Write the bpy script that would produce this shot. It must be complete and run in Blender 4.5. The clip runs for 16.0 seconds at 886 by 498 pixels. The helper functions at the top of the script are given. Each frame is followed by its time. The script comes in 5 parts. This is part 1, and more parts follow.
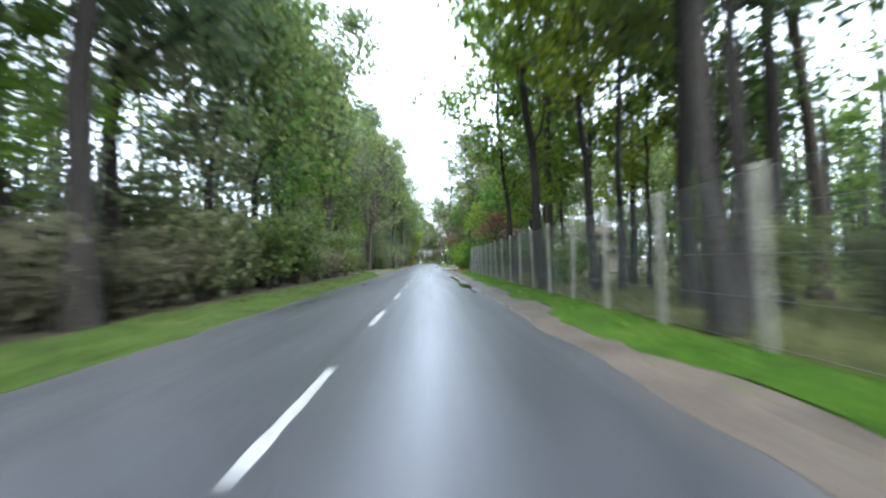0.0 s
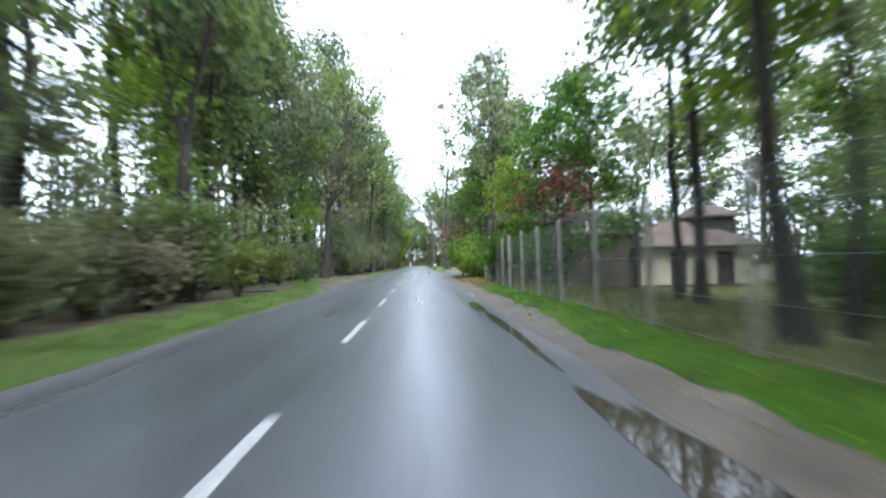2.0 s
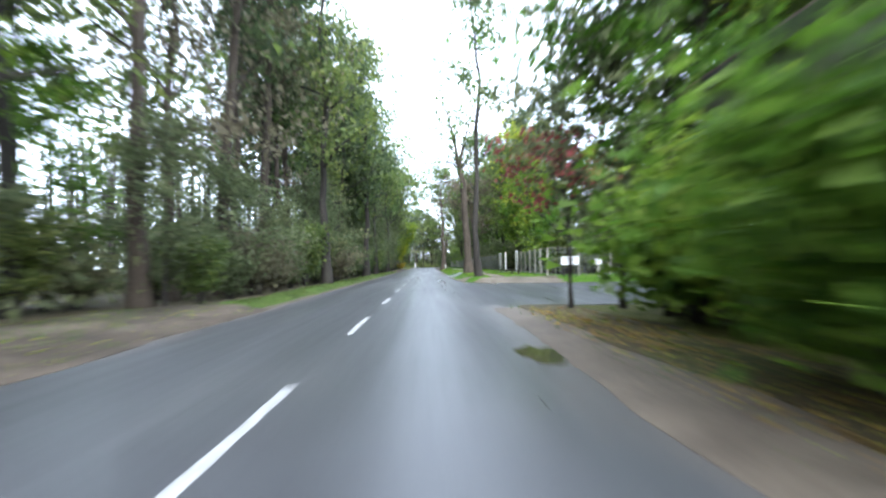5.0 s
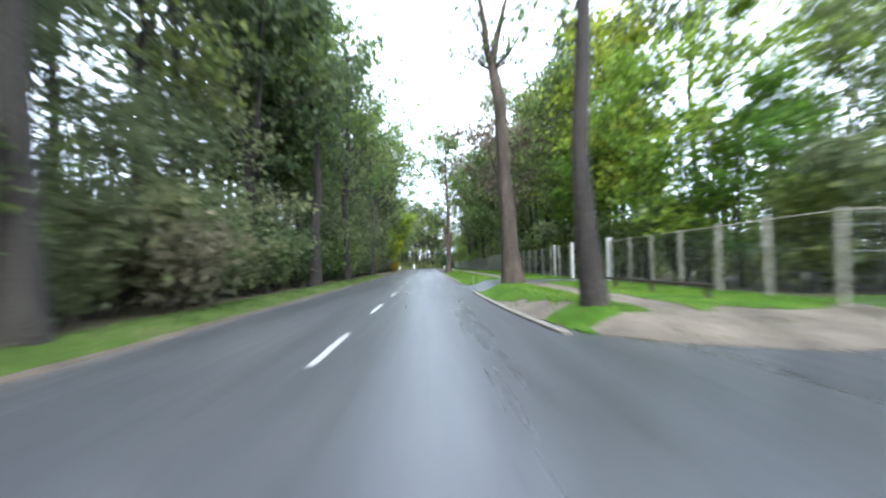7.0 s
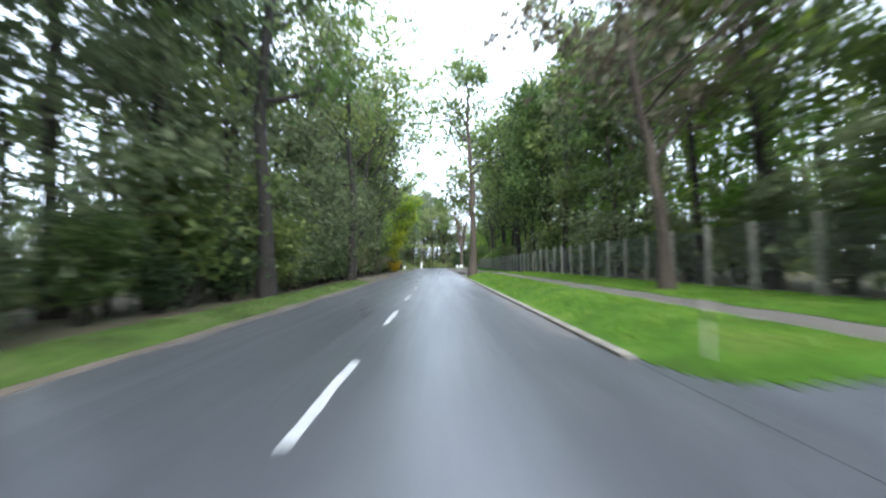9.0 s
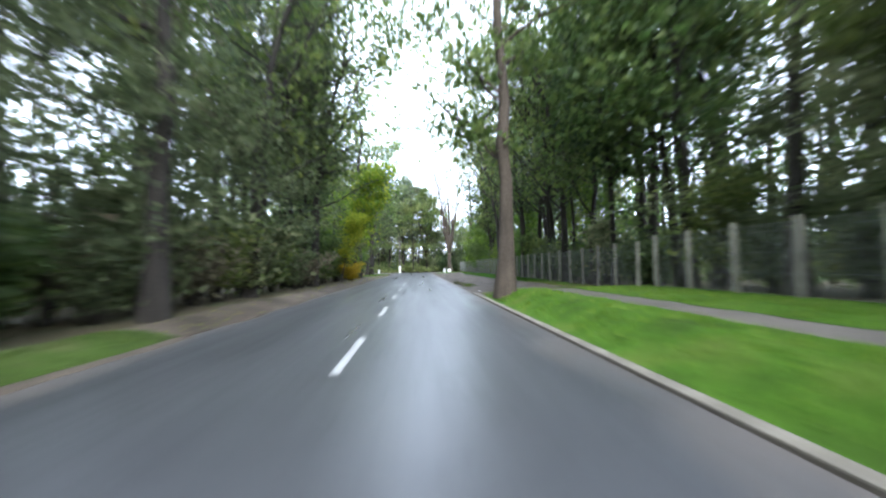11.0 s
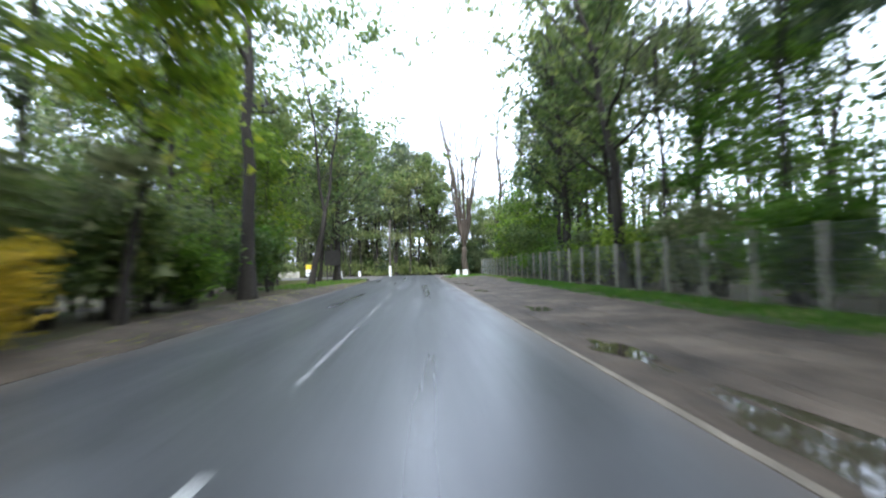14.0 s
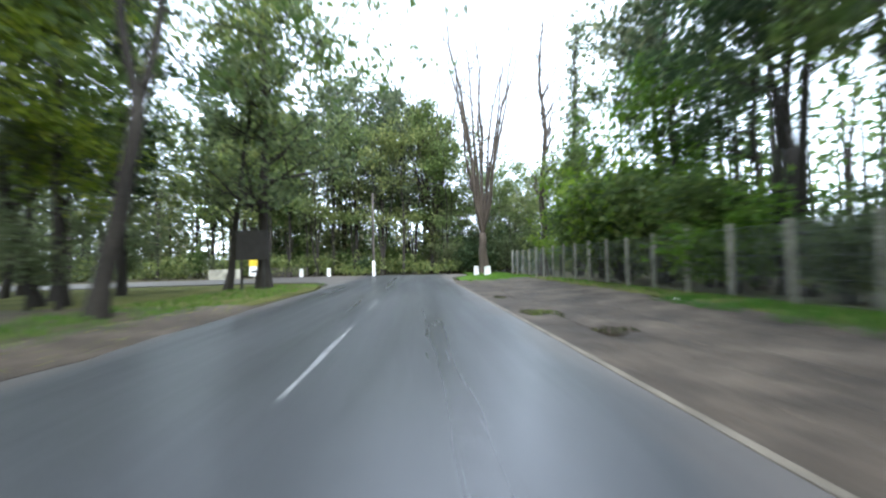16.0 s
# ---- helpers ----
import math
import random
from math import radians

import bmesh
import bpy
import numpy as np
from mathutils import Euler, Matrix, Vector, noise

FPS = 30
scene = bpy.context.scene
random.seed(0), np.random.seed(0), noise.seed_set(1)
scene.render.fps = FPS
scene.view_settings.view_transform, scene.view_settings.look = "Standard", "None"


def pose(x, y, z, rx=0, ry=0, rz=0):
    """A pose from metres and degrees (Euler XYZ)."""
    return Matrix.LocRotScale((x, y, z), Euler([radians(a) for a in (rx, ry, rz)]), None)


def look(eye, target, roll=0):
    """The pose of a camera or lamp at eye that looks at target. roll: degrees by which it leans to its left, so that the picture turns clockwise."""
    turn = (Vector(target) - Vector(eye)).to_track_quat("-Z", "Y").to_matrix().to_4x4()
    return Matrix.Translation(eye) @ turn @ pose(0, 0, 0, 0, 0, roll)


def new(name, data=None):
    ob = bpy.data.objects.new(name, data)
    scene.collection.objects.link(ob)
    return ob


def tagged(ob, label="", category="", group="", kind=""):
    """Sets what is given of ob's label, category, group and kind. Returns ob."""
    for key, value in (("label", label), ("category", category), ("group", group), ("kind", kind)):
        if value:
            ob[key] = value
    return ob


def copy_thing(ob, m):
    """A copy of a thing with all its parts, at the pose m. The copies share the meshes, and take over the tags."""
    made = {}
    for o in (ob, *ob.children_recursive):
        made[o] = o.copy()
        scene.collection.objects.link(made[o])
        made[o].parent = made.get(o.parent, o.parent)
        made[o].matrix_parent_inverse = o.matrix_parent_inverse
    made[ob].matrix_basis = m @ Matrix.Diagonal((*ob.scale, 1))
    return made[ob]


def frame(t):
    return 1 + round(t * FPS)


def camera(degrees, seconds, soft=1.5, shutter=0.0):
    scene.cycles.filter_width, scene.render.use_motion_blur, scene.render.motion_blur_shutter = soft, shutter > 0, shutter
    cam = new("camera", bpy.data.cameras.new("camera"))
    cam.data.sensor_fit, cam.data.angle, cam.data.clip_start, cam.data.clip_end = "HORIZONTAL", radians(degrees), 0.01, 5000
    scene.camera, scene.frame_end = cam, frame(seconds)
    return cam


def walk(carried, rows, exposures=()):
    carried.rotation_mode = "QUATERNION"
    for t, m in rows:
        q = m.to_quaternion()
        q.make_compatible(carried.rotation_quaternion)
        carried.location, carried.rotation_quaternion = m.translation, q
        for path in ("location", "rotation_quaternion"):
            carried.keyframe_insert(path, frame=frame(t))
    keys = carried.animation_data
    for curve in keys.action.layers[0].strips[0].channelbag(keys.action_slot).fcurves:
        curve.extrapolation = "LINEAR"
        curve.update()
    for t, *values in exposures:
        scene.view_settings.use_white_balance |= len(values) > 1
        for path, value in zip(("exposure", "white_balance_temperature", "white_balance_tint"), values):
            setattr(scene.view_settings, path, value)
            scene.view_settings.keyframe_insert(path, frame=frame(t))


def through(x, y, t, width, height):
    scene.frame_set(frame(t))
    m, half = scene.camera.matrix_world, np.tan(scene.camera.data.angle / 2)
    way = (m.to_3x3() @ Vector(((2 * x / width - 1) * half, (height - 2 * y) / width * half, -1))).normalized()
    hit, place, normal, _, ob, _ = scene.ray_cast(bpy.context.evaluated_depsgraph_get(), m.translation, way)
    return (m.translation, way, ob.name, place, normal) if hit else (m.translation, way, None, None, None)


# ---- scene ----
cam = camera(90.8, 16.0, soft=2.2, shutter=1.0)

# Path along the right lane: seconds, metres driven, metres right of the centre line, degrees turned left, degrees up.
PATH = [
    (0, 0, 1.18, -1.75, 1.50),
    (0.5, 5, 1.13, -2.27, 1.73),
    (1, 9.9, 1.1, -2.85, 1.54),
    (1.5, 14.7, 1.1, -3.11, 1.63),
    (2, 19.5, 1.24, -3.00, 1.78),
    (2.5, 24.3, 1.36, -2.94, 1.85),
    (3, 29.1, 1.42, -2.74, 1.70),
    (3.5, 33.9, 1.41, -2.57, 2.00),
    (4, 38.8, 1.38, -2.37, 1.82),
    (4.6, 44.7, 1.42, -2.15, 1.89),
    (5.25, 51.2, 1.47, -1.96, 1.96),
    (5.9, 57.7, 1.51, -1.87, 2.04),
    (6.5, 63.8, 1.52, -1.85, 2.07),
    (7, 69, 1.51, -1.93, 2.00),
    (7.5, 74.3, 1.49, -1.89, 1.96),
    (8, 79.4, 1.36, -1.70, 2.04),
    (8.5, 84.4, 1.22, -1.04, 1.90),
    (9, 89.5, 1.08, -0.85, 1.85),
    (9.6, 95.9, 0.98, -1.19, 1.93),
    (10.25, 103, 0.96, -2.07, 2.07),
    (10.9, 110.2, 1, -3.11, 2.22),
    (11.5, 116.7, 1.05, -3.74, 2.37),
    (12, 121.8, 1.12, -3.63, 1.93),
    (12.5, 126.8, 1.15, -3.55, 1.56),
    (13, 132, 1.21, -3.46, 1.44),
    (13.5, 137.2, 1.3, -3.26, 1.37),
    (14, 142.3, 1.34, -3.04, 2.22),
    (14.5, 147.4, 1.38, -2.95, 1.76),
    (15, 152.5, 1.4, -2.93, 1.66),
    (15.5, 157.5, 1.36, -3.22, 1.56),
    (16, 162.5, 1.29, -3.42, 1.57),
]
EYE = 1.25
walk(cam, [(t, pose(x, s, EYE, 90 + up, 1.15, turn)) for t, s, x, turn, up in PATH], exposures=[(0.0, 2.95, 5580, 9.5), (3.0, 2.95, 5580, 9.5), (9.0, 3.05, 5590, 9.5), (12.5, 2.9, 5600, 9.5), (14.5, 2.75, 5600, 9.5), (16.0, 2.68, 5620, 7)])

# ---------------------------------------------------------------- light
world = bpy.data.worlds.new("overcast_sky")
scene.world = world
world.use_nodes = True
wn, wl = world.node_tree.nodes, world.node_tree.links
wn.clear()
sky = wn.new("ShaderNodeTexSky")
sky.sky_type, sky.sun_disc = "NISHITA", False
sky.sun_elevation, sky.sun_rotation = radians(44), radians(172)
cloud = wn.new("ShaderNodeMix")
cloud.data_type = "RGBA"
cloud.inputs["Factor"].default_value = 0.86
cloud.inputs["B"].default_value = (6.6, 6.9, 7.3, 1)
bg = wn.new("ShaderNodeBackground")
bg.inputs["Strength"].default_value = 0.09
out = wn.new("ShaderNodeOutputWorld")
wl.new(sky.outputs["Color"], cloud.inputs["A"])
wl.new(cloud.outputs["Result"], bg.inputs["Color"])
wl.new(bg.outputs["Background"], out.inputs["Surface"])
sun_data = bpy.data.lights.new("sun", "SUN")
sun_data.energy, sun_data.angle, sun_data.color = 1.3, radians(40), (1.0, 0.97, 0.92)
sun = new("sun", sun_data)
sun.matrix_world = look((0, 0, 60), (-9, 62, 0))

# ---------------------------------------------------------------- materials


def nodes_of(name):
    m = bpy.data.materials.new(name)
    m.use_nodes = True
    nt = m.node_tree
    return m, nt.nodes, nt.links, nt.nodes["Principled BSDF"]


def noise_ramp(n, l, scale, stops, detail=6.0, rough=0.6, coords=None, stretch=None):
    tex = n.new("ShaderNodeTexNoise")
    tex.inputs["Scale"].default_value, tex.inputs["Detail"].default_value, tex.inputs["Roughness"].default_value = scale, detail, rough
    geo = n.new("ShaderNodeTexCoord")
    src = geo.outputs[coords or "Object"]
    if stretch:
        mp = n.new("ShaderNodeMapping")
        mp.inputs["Scale"].default_value = stretch
        l.new(src, mp.inputs["Vector"])
        src = mp.outputs["Vector"]
    l.new(src, tex.inputs["Vector"])
    ramp = n.new("ShaderNodeValToRGB")
    e = ramp.color_ramp.elements
    e[0].position, e[0].color = stops[0][0], (*stops[0][1], 1)
    e[1].position, e[1].color = stops[-1][0], (*stops[-1][1], 1)
    for p, c in stops[1:-1]:
        x = e.new(p)
        x.color = (*c, 1)
    l.new(tex.outputs["Fac"], ramp.inputs["Fac"])
    return ramp.outputs["Color"], tex.outputs["Fac"]


def blend(n, l, kind, fac, a, b):
    mx = n.new("ShaderNodeMix")
    mx.data_type, mx.blend_type = "RGBA", kind
    mx.inputs["Factor"].default_value = fac if isinstance(fac, (int, float)) else 0.5
    if not isinstance(fac, (int, float)):
        l.new(fac, mx.inputs["Factor"])
    for key, v in (("A", a), ("B", b)):
        if isinstance(v, tuple):
            mx.inputs[key].default_value = (*v, 1)
        else:
            l.new(v, mx.inputs[key])
    return mx.outputs["Result"]


def bump(n, l, bs, height, strength, dist=0.02):
    b = n.new("ShaderNodeBump")
    b.inputs["Strength"].default_value, b.inputs["Distance"].default_value = strength, dist
    l.new(height, b.inputs["Height"])
    l.new(b.outputs["Normal"], bs.inputs["Normal"])


def surface(name, scale, stops, fine, rough=0.8, bump_scale=40.0, bump_strength=0.4, dist=0.02, spec=0.3, stretch=None, metal=0.0):
    m, n, l, bs = nodes_of(name)
    c1, _ = noise_ramp(n, l, scale, stops, stretch=stretch)
    c2, _ = noise_ramp(n, l, fine, ((0.3, (0.6, 0.6, 0.6)), (0.7, (1.25, 1.25, 1.25))))
    l.new(blend(n, l, "MULTIPLY", 0.8, c1, c2), bs.inputs["Base Color"])
    _, f = noise_ramp(n, l, bump_scale, ((0, (0, 0, 0)), (1, (1, 1, 1))))
    bump(n, l, bs, f, bump_strength, dist)
    bs.inputs["Roughness"].default_value, bs.inputs["Specular IOR Level"].default_value, bs.inputs["Metallic"].default_value = rough, spec, metal
    return m


def leaf_material(name, dark, mid, light, through=0.35):
    m, n, l, bs = nodes_of(name)
    isl = n.new("ShaderNodeNewGeometry")
    ramp = n.new("ShaderNodeValToRGB")
    e = ramp.color_ramp.elements
    e[0].position, e[0].color = 0.0, (*dark, 1)
    e[1].position, e[1].color = 1.0, (*light, 1)
    x = e.new(0.55)
    x.color = (*mid, 1)
    l.new(isl.outputs["Random Per Island"], ramp.inputs["Fac"])
    oi = n.new("ShaderNodeObjectInfo")
    hsv = n.new("ShaderNodeHueSaturation")
    mr = n.new("ShaderNodeMapRange")
    mr.inputs["To Min"].default_value, mr.inputs["To Max"].default_value = 0.475, 0.52
    l.new(oi.outputs["Random"], mr.inputs["Value"])
    l.new(mr.outputs["Result"], hsv.inputs["Hue"])
    mv = n.new("ShaderNodeMapRange")
    mv.inputs["To Min"].default_value, mv.inputs["To Max"].default_value = 1.25, 0.75
    l.new(oi.outputs["Random"], mv.inputs["Value"])
    l.new(mv.outputs["Result"], hsv.inputs["Value"])
    l.new(ramp.outputs["Color"], hsv.inputs["Color"])
    l.new(hsv.outputs["Color"], bs.inputs["Base Color"])
    bs.inputs["Roughness"].default_value, bs.inputs["Specular IOR Level"].default_value = 0.55, 0.3
    tr = n.new("ShaderNodeBsdfTranslucent")
    l.new(hsv.outputs["Color"], tr.inputs["Color"])
    mx = n.new("ShaderNodeMixShader")
    mx.inputs["Fac"].default_value = through
    l.new(bs.outputs["BSDF"], mx.inputs[1])
    l.new(tr.outputs["BSDF"], mx.inputs[2])
    l.new(mx.outputs["Shader"], n["Material Output"].inputs["Surface"])
    return m


def wet_asphalt(name, edges):
    """Worn wet asphalt with polished wheel tracks, hairline cracks and sandy edges."""
    m, n, l, bs = nodes_of(name)
    c, _ = noise_ramp(n, l, 0.35, ((0.3, (0.040, 0.041, 0.044)), (0.55, (0.056, 0.057, 0.060)), (0.75, (0.078, 0.077, 0.077))), stretch=(1.0, 0.25, 1.0))
    g, gf = noise_ramp(n, l, 55.0, ((0.3, (0.6, 0.6, 0.6)), (0.7, (1.35, 1.35, 1.35))), detail=3.0)
    base = blend(n, l, "MULTIPLY", 0.7, c, g)
    co = n.new("ShaderNodeTexCoord")
    # hairline cracks
    warp = n.new("ShaderNodeTexNoise")
    warp.inputs["Scale"].default_value = 1.3
    l.new(co.outputs["Object"], warp.inputs["Vector"])
    moved = blend(n, l, "LINEAR_LIGHT", 0.35, co.outputs["Object"], warp.outputs["Color"])
    cell = n.new("ShaderNodeTexVoronoi")
    cell.feature = "DISTANCE_TO_EDGE"
    cell.inputs["Scale"].default_value = 0.33
    l.new(moved, cell.inputs["Vector"])
    thin = n.new("ShaderNodeMapRange")
    thin.inputs["From Max"].default_value, thin.inputs["To Min"].default_value, thin.inputs["To Max"].default_value = 0.006, 0.55, 0.0
    l.new(cell.outputs["Distance"], thin.inputs["Value"])
    base = blend(n, l, "MIX", thin.outputs["Result"], base, (0.02, 0.02, 0.02))
    # sand and earth washed on to both edges
    sep = n.new("ShaderNodeSeparateXYZ")
    l.new(co.outputs["Object"], sep.inputs["Vector"])
    side = n.new("ShaderNodeMath")
    side.operation = "ABSOLUTE"
    l.new(sep.outputs["X"], side.inputs[0])
    _, ef = noise_ramp(n, l, 0.9, ((0, (0, 0, 0)), (1, (1, 1, 1))), stretch=(1.0, 0.3, 1.0))
    wob = n.new("ShaderNodeMath")
    wob.operation, wob.inputs[1].default_value = "MULTIPLY_ADD", 1.9
    l.new(ef, wob.inputs[0])
    l.new(side.outputs["Value"], wob.inputs[2])
    edge_of = n.new("ShaderNodeMapRange")
    edge_of.inputs["From Min"].default_value, edge_of.inputs["From Max"].default_value, edge_of.inputs["To Max"].default_value = 3.75, 4.75, edges
    l.new(wob.outputs["Value"], edge_of.inputs["Value"])
    away = []
    for axis, how, limit in (("Y", "LESS_THAN", 61.5), ("Y", "GREATER_THAN", 96.5), ("X", "LESS_THAN", 0.0)):
        c2 = n.new("ShaderNodeMath")
        c2.operation, c2.inputs[1].default_value = how, limit
        l.new(sep.outputs[axis], c2.inputs[0])
        away.append(c2)
    both = n.new("ShaderNodeMath")
    both.operation = "MAXIMUM"
    l.new(away[0].outputs["Value"], both.inputs[0])
    l.new(away[1].outputs["Value"], both.inputs[1])
    where = n.new("ShaderNodeMath")
    where.operation = "MAXIMUM"
    l.new(both.outputs["Value"], where.inputs[0])
    l.new(away[2].outputs["Value"], where.inputs[1])
    gate = n.new("ShaderNodeMath")
    gate.operation = "MULTIPLY"
    l.new(edge_of.outputs["Result"], gate.inputs[0])
    l.new(where.outputs["Value"], gate.inputs[1])
    sandy = blend(n, l, "MULTIPLY", 0.8, (0.12, 0.10, 0.082), g)
    l.new(blend(n, l, "MIX", gate.outputs["Value"], base, sandy), bs.inputs["Base Color"])
    r, _ = noise_ramp(n, l, 0.5, ((0.3, (0.25, 0.25, 0.25)), (0.7, (0.42, 0.42, 0.42))), stretch=(2.0, 0.09, 1.0))
    rough = blend(n, l, "MIX", gate.outputs["Value"], r, (0.6, 0.6, 0.6))
    l.new(rough, bs.inputs["Roughness"])
    bs.inputs["Specular IOR Level"].default_value = 0.5
    bump(n, l, bs, gf, 0.25, 0.004)
    return m


M_ROAD = wet_asphalt("wet_asphalt", 0.75)
M_SIDE = wet_asphalt("side_asphalt", 0.12)
M_LINE = surface("worn_white_paint", 7.0, ((0.25, (0.12, 0.12, 0.12)), (0.5, (0.33, 0.33, 0.32)), (0.8, (0.5, 0.5, 0.48))), 30.0, rough=0.4, bump_strength=0.2, dist=0.004)
M_LINE_WORN = surface("faded_white_paint", 3.0, ((0.3, (0.07, 0.07, 0.07)), (0.55, (0.22, 0.22, 0.22)), (0.8, (0.38, 0.38, 0.37))), 30.0, rough=0.4, bump_strength=0.2, dist=0.004)
M_EDGING = surface("sandy_edging", 1.1, ((0.3, (0.09, 0.076, 0.058)), (0.7, (0.2, 0.17, 0.13))), 18.0, rough=0.7, bump_strength=0.5, dist=0.008)
M_KERB = surface("kerb_concrete", 1.3, ((0.3, (0.095, 0.083, 0.064)), (0.7, (0.205, 0.182, 0.146))), 25.0, rough=0.7, bump_strength=0.4, dist=0.006)
M_SOIL = surface("leaf_litter", 0.5, ((0.3, (0.045, 0.032, 0.020)), (0.5, (0.076, 0.062, 0.03)), (0.72, (0.052, 0.07, 0.022))), 14.0, rough=0.9, bump_scale=22.0, bump_strength=0.9, dist=0.05)
M_MUD = surface("wet_mud", 0.6, ((0.32, (0.024, 0.018, 0.012)), (0.5, (0.058, 0.044, 0.031)), (0.68, (0.115, 0.09, 0.066))), 7.0, rough=0.72, bump_scale=5.0, bump_strength=0.8, dist=0.05, spec=0.28)
M_DIRT = surface("sandy_dirt", 0.9, ((0.3, (0.06, 0.047, 0.032)), (0.7, (0.155, 0.127, 0.092))), 16.0, rough=0.75, bump_scale=12.0, bump_strength=0.6, dist=0.03)
M_TURF = surface("turf", 0.7, ((0.3, (0.032, 0.058, 0.009)), (0.5, (0.056, 0.118, 0.010)), (0.7, (0.094, 0.132, 0.022))), 8.0, rough=0.9, bump_scale=45.0, bump_strength=0.9, dist=0.04, spec=0.08)
M_WILD = surface("rough_wild_grass", 0.5, ((0.3, (0.06, 0.066, 0.02)), (0.52, (0.115, 0.118, 0.034)), (0.72, (0.16, 0.14, 0.06))), 9.0, spec=0.1, rough=0.95, bump_scale=25.0, bump_strength=0.9, dist=0.06)
# darker, duller copy of the turf: shade on the left verge put into the colour
M_TURF_SHADE = surface("turf_toned_for_shade", 0.7, ((0.3, (0.036, 0.05, 0.014)), (0.5, (0.06, 0.098, 0.018)), (0.7, (0.1, 0.112, 0.04))), 8.0, rough=0.9, bump_scale=45.0, bump_strength=0.9, dist=0.04, spec=0.08)
M_GRIT = surface("grey_grit_shoulder", 0.9, ((0.3, (0.058, 0.045, 0.033)), (0.7, (0.135, 0.108, 0.08))), 10.0, rough=0.65, bump_scale=15.0, bump_strength=0.5, dist=0.02)
M_BLADE = leaf_material("grass_blades", (0.045, 0.105, 0.008), (0.08, 0.185, 0.012), (0.16, 0.23, 0.03), 0.4)
M_DULL = leaf_material("dull_grass_blades", (0.05, 0.075, 0.015), (0.09, 0.13, 0.026), (0.16, 0.17, 0.05), 0.4)
M_DRY = leaf_material("dry_grass_blades", (0.09, 0.1, 0.025), (0.16, 0.165, 0.045), (0.24, 0.21, 0.085), 0.45)
M_PATH = surface("footpath_asphalt", 0.8, ((0.3, (0.065, 0.056, 0.047)), (0.7, (0.13, 0.112, 0.094))), 40.0, rough=0.5, bump_strength=0.3, dist=0.006)
M_BARK = surface("dark_bark", 2.0, ((0.3, (0.018, 0.015, 0.012)), (0.6, (0.04, 0.034, 0.027)), (0.8, (0.052, 0.053, 0.034))), 18.0, rough=0.9, bump_scale=9.0, bump_strength=1.0, dist=0.05, stretch=(1, 1, 0.25))
M_BARK_BROWN = surface("brown_bark", 2.0, ((0.3, (0.034, 0.026, 0.018)), (0.7, (0.085, 0.066, 0.048))), 16.0, rough=0.9, bump_scale=8.0, bump_strength=1.0, dist=0.06, stretch=(1, 1, 0.25))
M_BARK_PALE = surface("grey_bark", 1.2, ((0.3, (0.05, 0.042, 0.035)), (0.7, (0.115, 0.098, 0.083))), 12.0, rough=0.85, bump_scale=8.0, bump_strength=0.8, dist=0.05, stretch=(1, 1, 0.3))
M_CONCRETE = surface("weathered_concrete", 1.5, ((0.3, (0.19, 0.178, 0.135)), (0.7, (0.42, 0.395, 0.31))), 22.0, rough=0.85, bump_strength=0.4, dist=0.008)
M_WHITE = surface("old_white_paint", 2.0, ((0.3, (0.55, 0.54, 0.5)), (0.7, (0.8, 0.79, 0.76))), 20.0, rough=0.6, bump_strength=0.2, dist=0.004)
M_WIRE = surface("galvanised_wire", 3.0, ((0.3, (0.16, 0.17, 0.16)), (0.7, (0.28, 0.29, 0.28))), 30.0, rough=0.5, metal=0.6)
L_DARK = leaf_material("leaves_dark_green", (0.041, 0.066, 0.03), (0.079, 0.115, 0.046), (0.128, 0.165, 0.066), 0.62)
L_MID = leaf_material("leaves_mid_green", (0.056, 0.088, 0.024), (0.106, 0.155, 0.038), (0.178, 0.215, 0.055), 0.58)
L_MEADOW = leaf_material("leaves_soft_green", (0.075, 0.105, 0.034), (0.135, 0.18, 0.056), (0.21, 0.245, 0.08), 0.62)
L_BRIGHT = leaf_material("leaves_bright_green", (0.066, 0.13, 0.014), (0.125, 0.22, 0.02), (0.2, 0.29, 0.04), 0.6)
L_GOLD = leaf_material("leaves_golden_yellow", (0.22, 0.2, 0.012), (0.4, 0.34, 0.02), (0.6, 0.47, 0.035), 0.6)
L_YELLOW = leaf_material("leaves_yellow_green", (0.142, 0.210, 0.013), (0.250, 0.329, 0.020), (0.459, 0.441, 0.033), 0.62)
L_LIME = leaf_material("leaves_lime_green", (0.085, 0.14, 0.012), (0.16, 0.24, 0.018), (0.27, 0.32, 0.035), 0.6)
L_OLIVE = leaf_material("leaves_olive", (0.07, 0.09, 0.046), (0.125, 0.152, 0.076), (0.19, 0.206, 0.1), 0.62)
L_PALE = leaf_material("leaves_pale_grey_green", (0.075, 0.098, 0.042), (0.135, 0.165, 0.074), (0.21, 0.225, 0.105), 0.6)
L_DUN = leaf_material("leaves_dun_undergrowth", (0.095, 0.085, 0.05), (0.155, 0.14, 0.082), (0.22, 0.2, 0.12), 0.58)
L_BROWN = leaf_material("leaves_withered_brown", (0.075, 0.06, 0.04), (0.125, 0.1, 0.065), (0.18, 0.145, 0.09), 0.4)
L_AMBER = leaf_material("leaves_fallen_amber", (0.14, 0.085, 0.02), (0.25, 0.16, 0.03), (0.38, 0.27, 0.05), 0.3)
L_RED = leaf_material("leaves_autumn_red", (0.11, 0.04, 0.03), (0.2, 0.062, 0.045), (0.28, 0.11, 0.07), 0.4)

# ---------------------------------------------------------------- mesh helpers


